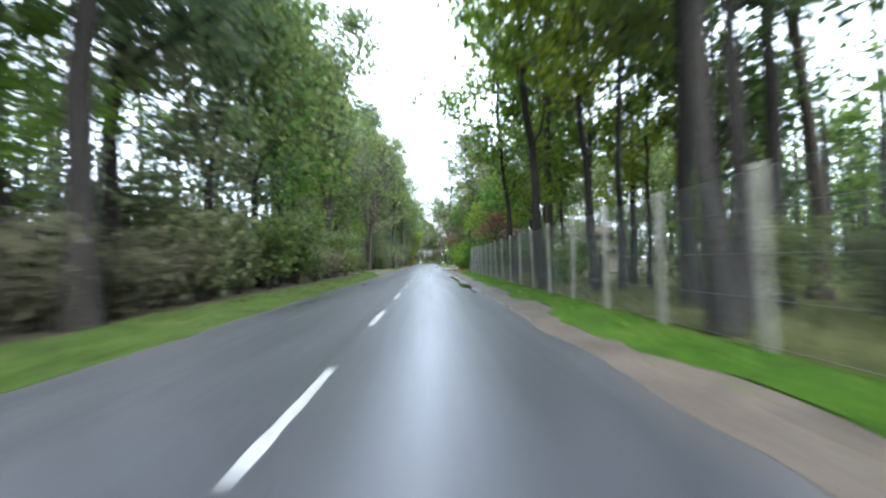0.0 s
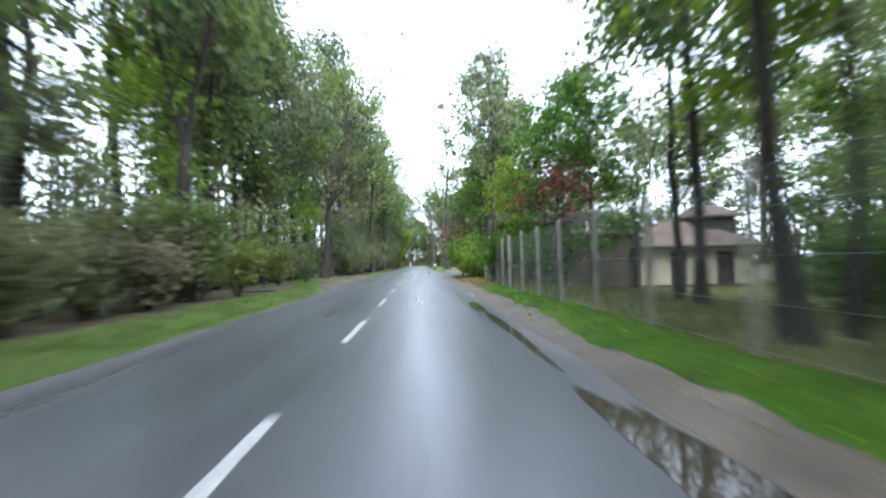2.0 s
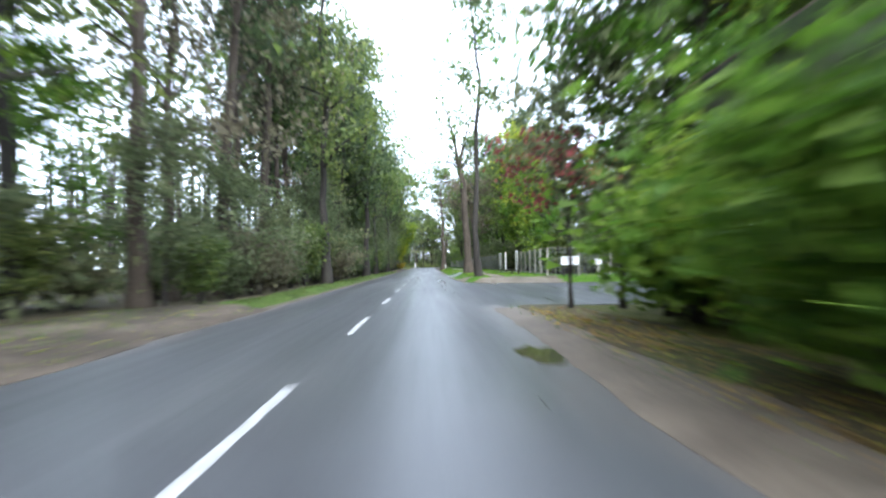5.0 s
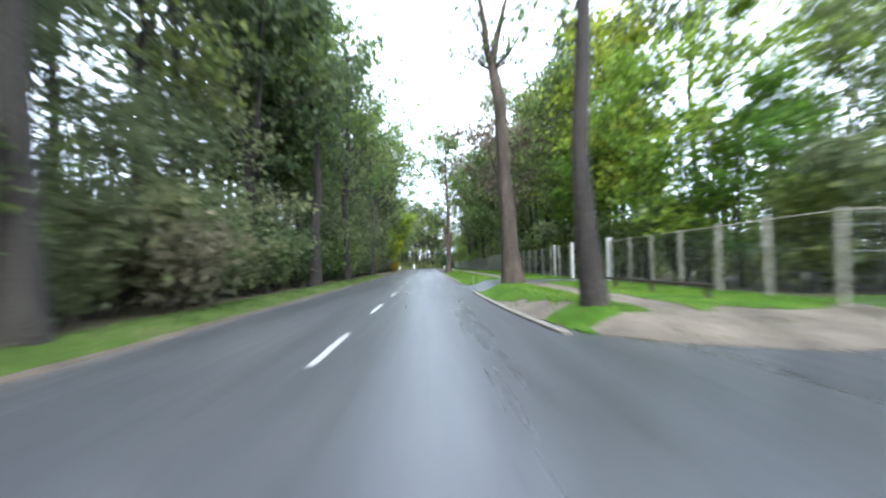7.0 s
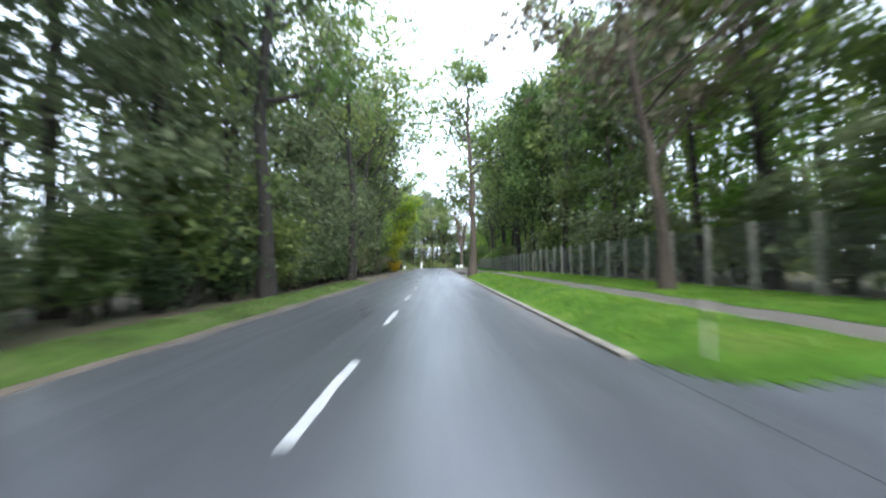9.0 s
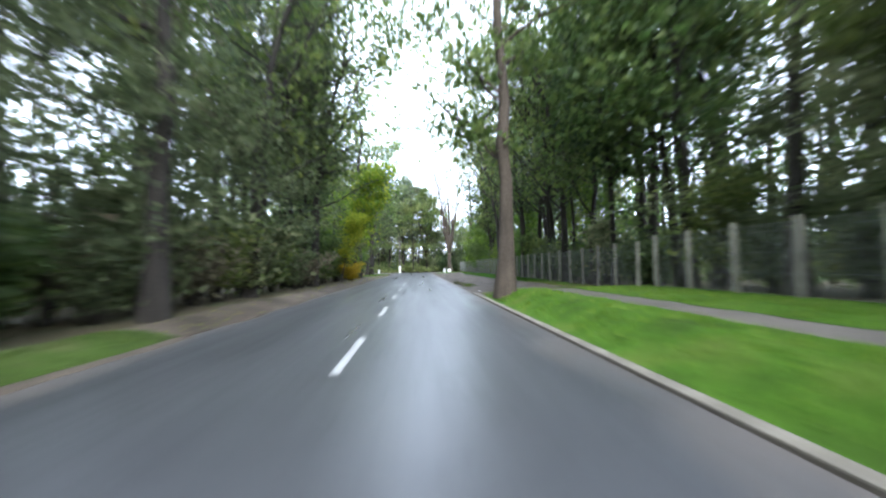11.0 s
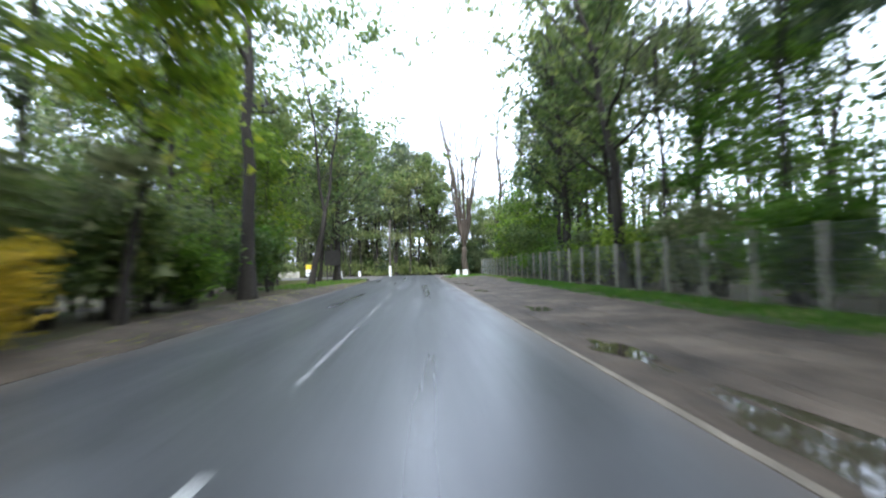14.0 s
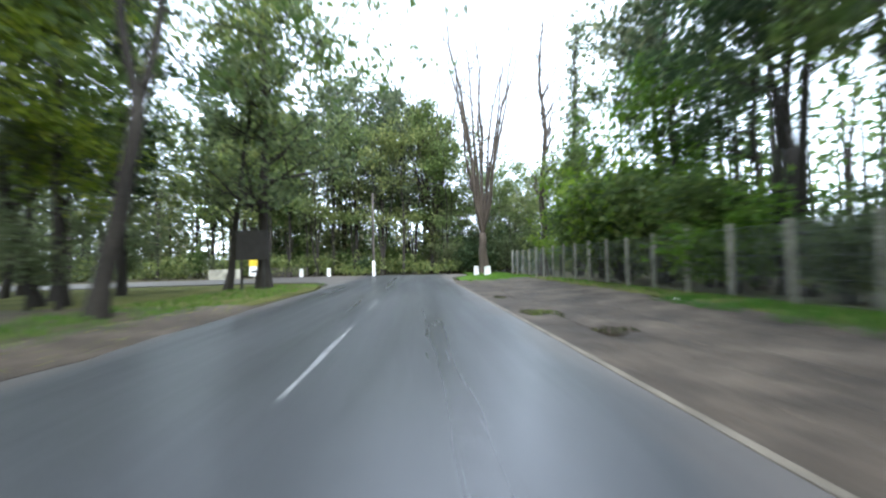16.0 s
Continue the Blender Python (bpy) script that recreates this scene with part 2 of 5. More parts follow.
def mesh_of(name, verts, faces, material, smooth=False):
    me = bpy.data.meshes.new(name)
    me.from_pydata([tuple(v) for v in verts], [], [tuple(f) for f in faces])
    me.update()
    if material:
        me.materials.append(material)
    if smooth:
        me.polygons.foreach_set("use_smooth", [True] * len(me.polygons))
    return me


def thing(name, label, category, group="", kind="", at=(0, 0, 0)):
    ob = new(name)
    ob.empty_display_size = 0.3
    ob.location = at
    return tagged(ob, label, category, group, kind)


def part(name, me, parent, label="", kind=""):
    ob = new(name, me)
    ob.parent = parent
    return tagged(ob, label, kind=kind)


def whole(name, me, label, category, group="", kind="", at=(0, 0, 0)):
    ob = new(name, me)
    ob.location = at
    return tagged(ob, label, category, group, kind)


def box_geo(x0, x1, y0, y1, z0, z1):
    v = [(x0, y0, z0), (x1, y0, z0), (x1, y1, z0), (x0, y1, z0), (x0, y0, z1), (x1, y0, z1), (x1, y1, z1), (x0, y1, z1)]
    f = [(0, 3, 2, 1), (4, 5, 6, 7), (0, 1, 5, 4), (1, 2, 6, 5), (2, 3, 7, 6), (3, 0, 4, 7)]
    return v, f


def box_mesh(name, x0, x1, y0, y1, z0, z1, material, bevel=0.0):
    v, f = box_geo(x0, x1, y0, y1, z0, z1)
    me = mesh_of(name, v, f, material)
    if bevel:
        bm = bmesh.new()
        bm.from_mesh(me)
        bmesh.ops.bevel(bm, geom=bm.edges[:], offset=bevel, segments=2, affect="EDGES", profile=0.6)
        bm.to_mesh(me)
        bm.free()
    return me


def tube(points, radii, sides, verts, faces, cap=True):
    base = len(verts)
    pts = [Vector(p) for p in points]
    for i, p in enumerate(pts):
        d = (pts[min(i + 1, len(pts) - 1)] - pts[max(i - 1, 0)]).normalized()
        a = d.orthogonal().normalized()
        if abs(d.z) > 0.6:
            a = (Vector((1, 0, 0)) - d * d.x).normalized()
        b = d.cross(a)
        for k in range(sides):
            w = 2 * math.pi * k / sides
            uneven = 1.0 if sides < 8 else 1.0 + 0.16 * noise.noise((math.cos(w) * 1.6 + p.x * 3.1, math.sin(w) * 1.6 + radii[0] * 40, p.z * 0.9))
            verts.append(p + (a * math.cos(w) + b * math.sin(w)) * radii[i] * uneven)
    for i in range(len(pts) - 1):
        for k in range(sides):
            k2 = (k + 1) % sides
            faces.append((base + i * sides + k, base + i * sides + k2, base + (i + 1) * sides + k2, base + (i + 1) * sides + k))
    if cap:
        faces.append(tuple(base + (len(pts) - 1) * sides + k for k in range(sides)))


def leaves_geo(centres, size, rng, flat=0.0):
    """Pointed leaf sprays: one triangle round each centre, turned at random."""
    n = len(centres)
    c = np.asarray(centres)
    u = rng.normal(size=(n, 3))
    u[:, 2] *= 1.0 - flat
    u /= np.linalg.norm(u, axis=1)[:, None]
    w = rng.normal(size=(n, 3))
    w[:, 2] *= 1.0 - flat
    w -= u * (w * u).sum(1)[:, None]
    w /= np.linalg.norm(w, axis=1)[:, None]
    s = size * rng.uniform(0.6, 1.35, size=(n, 1))
    v = np.empty((n, 3, 3))
    v[:, 0] = c - u * s
    v[:, 1] = c + u * s * 0.7 + w * s * 0.6
    v[:, 2] = c + u * s * 0.7 - w * s * 0.6
    return v.reshape(-1, 3), np.arange(n * 3).reshape(n, 3)


def mesh_from_faces(name, v, f, material):
    me = bpy.data.meshes.new(name)
    n, k = f.shape
    me.vertices.add(len(v))
    me.vertices.foreach_set("co", np.asarray(v, dtype=np.float32).ravel())
    me.loops.add(n * k)
    me.loops.foreach_set("vertex_index", np.asarray(f, dtype=np.int32).ravel())
    me.polygons.add(n)
    me.polygons.foreach_set("loop_start", np.arange(n, dtype=np.int32) * k)
    me.update(calc_edges=True)
    me.validate()
    me.materials.append(material)
    return me


def grow(seed, height, base, reach, trunk_r, limbs, lean=0.0, upward=0.5, fork=0.0, sides=8, way=None, arms=2):
    """Trunk, limbs and twigs; gives the wood's geometry and the places where leaves hang."""
    r = random.Random(seed)
    verts, faces, tips = [], [], []

    def stem(x0, y0, z0, z1, r0, dx, dy, n=13, taper=0.82):
        pts, rad = [], []
        px, py = x0, y0
        for i in range(n + 1):
            q = i / n
            px += (dx + r.uniform(-1, 1) * 0.13) * (z1 - z0) / n * (0.4 + q)
            py += (dy + r.uniform(-1, 1) * 0.13) * (z1 - z0) / n * (0.4 + q)
            flare = 1.0 + (0.5 * (1 - q * 11) if q < 1 / 11 and z0 <= 0 else 0)
            pts.append(Vector((px if i else x0, py if i else y0, z0 + (z1 - z0) * q)))
            rad.append(max(r0 * (1 - q * taper) * flare, 0.015))
        tube(pts, rad, sides, verts, faces)
        return pts, rad

    stems = []
    a = r.uniform(0, 6.28) if way is None else radians(way)
    if fork:
        lower, rad = stem(0, 0, 0, fork, trunk_r, lean * math.cos(a), lean * math.sin(a), 6, 0.35)
        top = lower[-1]
        for k in range(arms):
            b = a + 2 * math.pi * k / arms + 0.4
            out_by = 0.2 if arms == 2 else r.uniform(0.06, 0.36)
            stems.append(stem(top.x, top.y, top.z - 0.2, height * r.uniform(0.8, 1.0), rad[-1] * (0.75 if arms == 2 else 0.5), out_by * math.cos(b), out_by * math.sin(b), 7))
    else:
        stems.append(stem(0, 0, 0, height, trunk_r, lean * math.cos(a), lean * math.sin(a)))
    for k in range(limbs):
        pts, rad = stems[k % len(stems)]
        frac = (k + r.random()) / limbs
        z = base + (height * 0.97 - base) * frac ** 0.85
        i = min(range(len(pts)), key=lambda j: abs(pts[j].z - z))
        if pts[i].z < base * 0.7:
            continue
        j = min(i + 1, len(pts) - 1)
        q = max(0.0, min(1.0, (z - pts[i].z) / max(pts[j].z - pts[i].z, 0.1)))
        start = pts[i].lerp(pts[j], q)
        length = reach * (0.5 + 0.6 * math.sin(math.pi * min(1, 0.2 + frac * 0.8))) * r.uniform(0.55, 1.3)
        w = r.uniform(0, 6.28)
        d = Vector((math.cos(w), math.sin(w), upward * r.uniform(0.4, 1.6)))
        lp, lr = [start], [max(rad[i] * r.uniform(0.3, 0.55), 0.028)]
        p = start.copy()
        for s in range(5):
            d = (d + Vector((r.uniform(-.38, .38), r.uniform(-.38, .38), r.uniform(-.12, .34)))).normalized()
            p = p + d * length / 5
            lp.append(p.copy())
            lr.append(lr[0] * (1 - (s + 1) / 5.6))
        tube(lp, lr, 4, verts, faces)
        tips += lp[3:]
        for s in range(4):
            at = r.choice((1, 2, 2, 3, 4))
            b = lp[at]
            along = (lp[at] - lp[at - 1]).normalized()
            e = (along * 0.6 + Vector((r.uniform(-1, 1), r.uniform(-1, 1), r.uniform(-0.3, 0.8)))).normalized()
            l2 = length * r.uniform(0.25, 0.5)
            m1 = b + e * l2 * 0.5 + Vector((0, 0, r.uniform(-.08, .12))) * l2
            m2 = b + e * l2 + Vector((r.uniform(-.2, .2), r.uniform(-.2, .2), r.uniform(-.1, .3))) * l2
            tube([b, m1, m2], [max(lr[at] * 0.55, 0.012), max(lr[at] * 0.36, 0.009), 0.006], 3, verts, faces)
            tips += [m1, m2]
            for c, f2 in ((m1, 0.6), (m2, 0.45)):
                g = (e + Vector((r.uniform(-1, 1), r.uniform(-1, 1), r.uniform(-.6, .8)))).normalized()
                m3 = c + g * l2 * f2
                tube([c, m3], [0.01, 0.004], 3, verts, faces, False)
                tips.append(m3)
    tips += [s[0][-1] for s in stems]
    return verts, faces, tips


def crown_points(tips, count, spread, rng, floor=0.4):
    """Leaf places in uneven clumps round the twig ends: some ends carry many leaves, some hardly any."""
    t = np.array([tuple(p) for p in tips])
    share = rng.gamma(1.3, 1.0, len(t)) + 0.05
    i = rng.choice(len(t), count, p=share / share.sum())
    wide = rng.uniform(0.45, 1.1, len(t))[i][:, None]
    p = t[i] + rng.normal(size=(count, 3)) * spread * wide * np.array([1, 1, 0.6])
    p[:, 2] = np.maximum(p[:, 2], floor + rng.uniform(0, 0.3, count))
    return p


def tree(seed, label, bark, leaf, height, base, reach, trunk_r, limbs, count, size, spread, category="tree", name="tree", **more):
    rng = np.random.default_rng(seed)
    v, f, tips = grow(seed, height, base, reach * 1.15, trunk_r, limbs, **more)
    ob = thing(name, label, category)
    part("trunk", mesh_of("trunk", v, f, bark, smooth=True), ob)
    if count:
        p, q = leaves_geo(crown_points(tips, int(count * 0.86), spread * 1.35, rng), size * 1.32, rng)
        part("crown", mesh_from_faces("crown", p, q, leaf), ob)
    return ob


def bush(seed, label, leaf, height, reach, count, size, name="bush", category="bush"):
    rng = np.random.default_rng(seed)
    r = random.Random(seed)
    v, f, tips = [], [], []
    for k in range(9):
        w, q = r.uniform(0, 6.28), r.uniform(0.2, 1.0)
        d = Vector((math.cos(w) * reach * q, math.sin(w) * reach * q, height * r.uniform(0.55, 0.95)))
        foot = Vector((math.cos(w), math.sin(w), 0)) * 0.15 - Vector((0, 0, 0.05))
        mid = d * 0.5 + Vector((0, 0, height * 0.12))
        tube([foot, mid, d], [0.035, 0.022, 0.006], 5, v, f)
        tips += [mid * 0.6, mid, mid.lerp(d, 0.5), d]
    ob = thing(name, label, category)
    part("woody_base", mesh_of("woody_base", v, f, M_BARK, smooth=True), ob)
    p, q = leaves_geo(crown_points(tips, int(count * 0.78), 0.3 * reach, rng, 0.05), size * 1.12, rng)
    part("foliage", mesh_from_faces("foliage", p, q, leaf), ob)
    return ob


def stand(ob, x, y, scale=1.0, turn=0.0, z=0.0, tilt=0.0):
    """A copy of ob with its foot z above the ground at (x, y)."""
    return copy_thing(ob, pose(x, y, ground_z(x, y) + z, tilt, 0, turn) @ Matrix.Diagonal((scale, scale, scale, 1)))


def drop(ob):
    for o in (*ob.children_recursive, ob):
        bpy.data.objects.remove(o)

# ---------------------------------------------------------------- ground and road


def rise(a, b, x):
    """0 below a, 1 above b, smooth between."""
    q = max(0.0, min(1.0, (x - a) / (b - a)))
    return q * q * (3 - 2 * q)


def between(x, pts):
    for (xa, ya), (xb, yb) in zip(pts, pts[1:]):
        if x <= xb:
            return ya + (yb - ya) * max(0.0, (x - xa)) / (xb - xa)
    return pts[-1][1]


CORNER = [(3.5, 84.0), (3.75, 80), (4.2, 76.6), (5.0, 75.6), (6.7, 74.7), (12, 74.0)]


def ground_z(x, y):
    """Height of the ground beside the level road: low banks on both sides, flat at the side road and at the bend."""
    if x < 0:
        return 0.15 * rise(3.5, 4.4, -x) * (1 - rise(168, 182, y))
    south = (0.17 * rise(3.7, 4.6, x) - 0.6 * rise(5.6, 13.0, x)) * (1 - rise(54, 60.5, y))
    if y < 62:
        return south
    verge = 0.36 * rise(3.72, 4.8, x) * rise(74.0, 78.0, y) * (1 - rise(126, 133, y)) * (rise(0.1, 1.4, y - between(x, CORNER)) if 74 < y < 90 else 1)
    bay = 0.13 * rise(5.8, 8.4, x) * rise(127, 133, y) * (1 - rise(190, 198, y))
    return max(verge, bay)


def ground_sheet():
    xs = [-300, -200, -120, -80, -60, -45, -35, -28, -22, -18, -15, -12, -10, -8, -7, -6, -5.2, -4.6, -4.2, -3.8, -3.3, 0, 3.4, 3.9, 4.3, 4.8, 5.4, 6, 7, 8, 9, 10, 11, 12, 14, 17, 20, 25, 32, 40, 60, 100, 180, 300]
    ys = [-200, -120, -80] + [-60 + 2 * k for k in range(150)] + [260, 300, 380, 500]
    v = []
    for y in ys:
        for x in xs:
            flat = -3.7 < x < 3.75 or (x > 0 and 59 < y < 77) or (x > 0 and 85 < y < 98 and x < 9.5) or y > 182
            z = -0.16 if flat else ground_z(x, y) - 0.06 + noise.noise((x * 0.4, y * 0.4, 3)) * 0.015
            v.append((x, y, z))
    n = len(xs)
    f = [(j * n + i, j * n + i + 1, (j + 1) * n + i + 1, (j + 1) * n + i) for j in range(len(ys) - 1) for i in range(n - 1)]
    return mesh_of("ground", v, f, M_SOIL, smooth=True)


whole("ground", ground_sheet(), "forest floor of brown leaf litter and moss", "ground", kind="structure")


def outline_slab(name, pts, z0, z1, material):
    """A flat slab with the outline pts, counter-clockwise."""
    n = len(pts)
    v = [(x, y, z0) for x, y in pts] + [(x, y, z1) for x, y in pts]
    f = [tuple(range(n, 2 * n)), tuple(reversed(range(n)))]
    f += [(i, (i + 1) % n, n + (i + 1) % n, n + i) for i in range(n)]
    return mesh_of(name, v, f, material)


def strip(name, xa, xb, y0, y1, material, lift, wa=0.12, wb=0.12, seed=1, rough=0.01, cell=0.3, ruts=(), basins=()):
    """A strip of ground between two wavering edges, laid over the terrain, with turned-down borders."""
    rows, cols = max(2, int((y1 - y0) / 0.35)), max(3, int((xb - xa) / cell))
    v = []
    for r in range(-1, rows + 2):
        y = y0 + (y1 - y0) * max(0, min(rows, r)) / rows
        a = xa + (noise.noise((seed * 7.3, y * 0.45, 0)) + 0.5 * noise.noise((seed * 5.1, y * 1.7, 4))) * wa
        b = xb + (noise.noise((seed * 3.1 + 9, y * 0.45, 0)) + 0.5 * noise.noise((seed * 2.1, y * 1.7, 8))) * wb
        for c in range(-1, cols + 2):
            x = a + (b - a) * max(0, min(cols, c)) / cols
            end = c < 0 or c > cols or r < 0 or r > rows
            z = ground_z(x, y) + lift + noise.noise((x * 1.7, y * 1.7, seed)) * rough
            for rx, depth in ruts:
                away = (x - rx - noise.noise((y * 0.13, rx, 1)) * 0.7) / 0.16
                z += depth * (0.35 * math.exp(-((abs(away) - 1.8) ** 2)) - math.exp(-away * away)) * (0.6 + noise.noise((y * 0.3, rx, 4)))
            for bx, by, wx, wy, depth in basins:
                z -= depth * math.exp(-((x - bx) / wx) ** 2 - ((y - by) / wy) ** 2)
            v.append((x, y, -0.17 if end else z))
    n = cols + 3
    f = [(r * n + c, r * n + c + 1, (r + 1) * n + c + 1, (r + 1) * n + c) for r in range(rows + 2) for c in range(n - 1)]
    return mesh_of(name, v, f, material, smooth=False)


def tapered_strip(name, edges, material):
    """A strip of ground through (y, left x, right x), laid over the terrain, with turned-down borders."""
    v, f, n = [], [], 11
    steps = []
    for (ya, la, ra), (yb, lb, rb) in zip(edges, edges[1:]):
        steps += [(ya + (yb - ya) * k / 4, la + (lb - la) * k / 4, ra + (rb - ra) * k / 4) for k in range(4)]
    for y, l, r in steps + [edges[-1]]:
        l, r = l + noise.noise((3.0, y * 1.3, 0)) * 0.12, r + noise.noise((7.0, y * 1.6, 2)) * 0.08
        for c in range(n):
            x = l + (r - l) * max(0, min(n - 3, c - 1)) / (n - 3)
            z = ground_z(x, y) + 0.014 + noise.noise((x * 1.7, y * 1.7, 5)) * 0.008
            v.append((x, y, z - 0.2 if c in (0, n - 1) else z))
    for k in range(len(steps)):
        f += [(k * n + c, k * n + c + 1, (k + 1) * n + c + 1, (k + 1) * n + c) for c in range(n - 1)]
    return mesh_of(name, v, f, material)


road_pts = [(3.5, -60), (3.5, 188), (3.9, 195), (5.6, 200), (5.8, 203), (-8, 204.5), (-16, 202), (-70, 184), (-70, 174), (-16, 191.5), (-8.5, 193), (-5.2, 191.5), (-3.9, 188.5), (-3.4, 183), (-3.4, -60)]
whole("road", outline_slab("road", road_pts, -0.2, 0.0, M_ROAD), "wet grey asphalt road with worn surface", "road", kind="structure")
side_1 = [(3.5, 60.2), (5.0, 61.0), (30, 61.1), (60, 61.1), (60, 73.5), (12, 74.0), (6.7, 74.7), (5.0, 75.6), (4.2, 76.6), (3.75, 80), (3.5, 84.0)]
whole("side_road", outline_slab("side_road", side_1, -0.2, -0.004, M_SIDE), "wet asphalt side road opening off the road", "road", kind="structure")


def verge_zone(x, y):
    """What covers the raised right verge at a spot."""
    wob = noise.noise((x * 0.9, y * 0.9, 2)) * 0.16
    if y < between(x, CORNER):
        return None
    near = between(x, [(3.5, 87.9), (4.3, 88.1), (5.5, 88.4), (10, 88.6)])
    far = between(x, [(3.5, 95.2), (3.8, 93.9), (4.2, 93.2), (4.75, 92.6), (5.5, 92.0), (10, 91.7)])
    if near + wob < y < far + wob:
        return "driveway"
    if 5.55 < x + wob * 0.6 < 6.55:
        return "sandy_path" if y < near else "footpath"
    if y > 129.0 + wob * 5:
        return "earth"
    if 78.4 < y < 84.0 and x + wob * 2 < 4.65 - (y - 79) * 0.17 or (y + wob * 4 < 77.0 and x > 5.0) or (y + wob * 3 < 76.9 and x > 4.4):
        return "sand"
    return "grass"


zones = {}
X0, STEP_X, STEP_Y, NX = 3.5, 0.1, 0.13, 64
for k in range(int((131.4 - 74) / STEP_Y)):
    for i in range(NX):
        kind = verge_zone(X0 + (i + 0.5) * STEP_X, 74 + (k + 0.5) * STEP_Y)
        if kind:
            zones.setdefault(kind, []).append((i, k))
for kind, (name, label, category, mat, lift) in {
        "grass": ("verge", "grass verge behind the kerb", "grass", M_TURF, 0.012), "sand": ("bare_patch", "sandy bare patch behind the kerb", "ground", M_DIRT, 0.0),
        "sandy_path": ("footpath", "sandy footpath through the grass", "path", M_DIRT, 0.002), "footpath": ("footpath", "narrow asphalt footpath through the grass", "path", M_PATH, 0.003),
        "earth": ("bare_patch", "muddy earth where the grass verge ends", "ground", M_MUD, 0.0),
        "driveway": ("driveway", "short asphalt driveway crossing the grass verge", "driveway", M_SIDE, 0.0)}.items():
    index, v, f = {}, [], []
    for i, k in zones[kind]:
        face = []
        for a, b in ((0, 0), (1, 0), (1, 1), (0, 1)):
            key = (i + a, k + b)
            if key not in index:
                x, y = X0 + key[0] * STEP_X, 74 + key[1] * STEP_Y
                index[key] = len(v)
                v.append((x, y, ground_z(x, y) + lift + 0.003 + (noise.noise((x * 2, y * 2, 5)) * 0.012 if kind in ("grass", "sand") else 0)))
            face.append(index[key])
        f.append(tuple(face))
    cells = set(zones[kind])
    for i, k in zones[kind]:
        for di, dk, a, b in ((-1, 0, (0, 1), (0, 0)), (1, 0, (1, 0), (1, 1)), (0, -1, (0, 0), (1, 0)), (0, 1, (1, 1), (0, 1))):
            if (i + di, k + dk) not in cells:
                p, q = index[(i + a[0], k + a[1])], index[(i + b[0], k + b[1])]
                c = len(v)
                v += [v[q], v[p], (v[p][0], v[p][1], -0.18), (v[q][0], v[q][1], -0.18)]
                f.append((c, c + 1, c + 2, c + 3))
    whole(name, mesh_of(name, v, f, mat, smooth=True), label, category, kind="structure")


def dash(y0, y1, w=0.13):
    r = random.Random(int(y0 * 10))
    n = 10
    v = []
    for i in range(n + 1):
        y = y0 + (y1 - y0) * i / n
        v += [(-w / 2 + r.uniform(-.012, .012), y, 0.004), (w / 2 + r.uniform(-.012, .012), y, 0.004)]
    return mesh_of("lane_mark", v, [(2 * i, 2 * i + 1, 2 * i + 3, 2 * i + 2) for i in range(n)], M_LINE if y0 < 146 else M_LINE_WORN)


marks = [(2.6 + 6 * k, 5.2 + 6 * k, 0.12) for k in range(-3, 22)]
marks += [(134.4, 137.4, 0.12), (141.0, 145.0, 0.11), (147.2, 151.3, 0.08), (153.6, 157.7, 0.08), (159.3, 163.5, 0.08), (166.7, 171.1, 0.08), (174.0, 177.0, 0.05)]
for a, b, w in marks:
    whole("lane_mark", dash(a, b, w), "worn white painted centre line dash on asphalt", "road marking", "centre line dashes", "structure")

# verges
for xa, xb, y0, y1, mat, lift, wa, wb, seed, name, label, category in (
        (-5.0, -3.15, -60, 39.5, M_TURF_SHADE, 0.006, 0.4, 0.14, 1, "verge", "grass verge beside the road", "grass"),
        (-7.0, -3.3, 39.5, 62, M_MUD, 0.006, 0.9, 0.22, 2, "verge", "bare brown earth beside the road", "ground"),
        (-4.9, -3.6, 62, 120, M_TURF_SHADE, 0.012, 0.4, 0.08, 3, "verge", "grass verge beside the road", "grass"),
        (-3.7, -3.3, 62, 120, M_GRIT, 0.004, 0.08, 0.12, 3.5, "shoulder", "gritty strip along the road's edge", "ground"),
        (-4.9, -3.35, 120, 176, M_MUD, 0.006, 0.4, 0.16, 4, "verge", "strip of brown earth beside the road", "ground"),
        (3.95, 4.95, -60, 40, M_TURF, 0.014, 0.32, 0.2, 5, "verge", "grass verge beside the road", "grass"),
        (3.2, 4.1, -60, 40, M_GRIT, 0.003, 0.18, 0.05, 5.5, "shoulder", "gritty shoulder along the road's edge", "ground"),
        (4.1, 5.4, 40, 61.2, M_SOIL, 0.014, 0.25, 0.3, 6, "verge", "earth verge with fallen yellow leaves", "ground"),
        (3.2, 4.2, 40, 60.6, M_GRIT, 0.003, 0.18, 0.05, 6.5, "shoulder", "gritty shoulder along the road's edge", "ground"),
        (4.95, 30, -40, 61.35, M_WILD, -0.02, 0.1, 0.0, 7, "lawn", "rough dry grass behind the fence", "grass"),
        (8.2, 9.9, 131.3, 190, M_WILD, 0.0, 0.3, 0.1, 9.5, "verge", "weedy grass strip along the fence", "grass"),
        (9.7, 40, 74.3, 78.5, M_TURF, 0.0, 0.1, 0.1, 10, "verge", "grass strip along the side road", "grass")):
    whole(name, strip(name, xa, xb, y0, y1, mat, lift, wa, wb, seed, 0.002 if name == "shoulder" else 0.01), label, category, kind="structure")
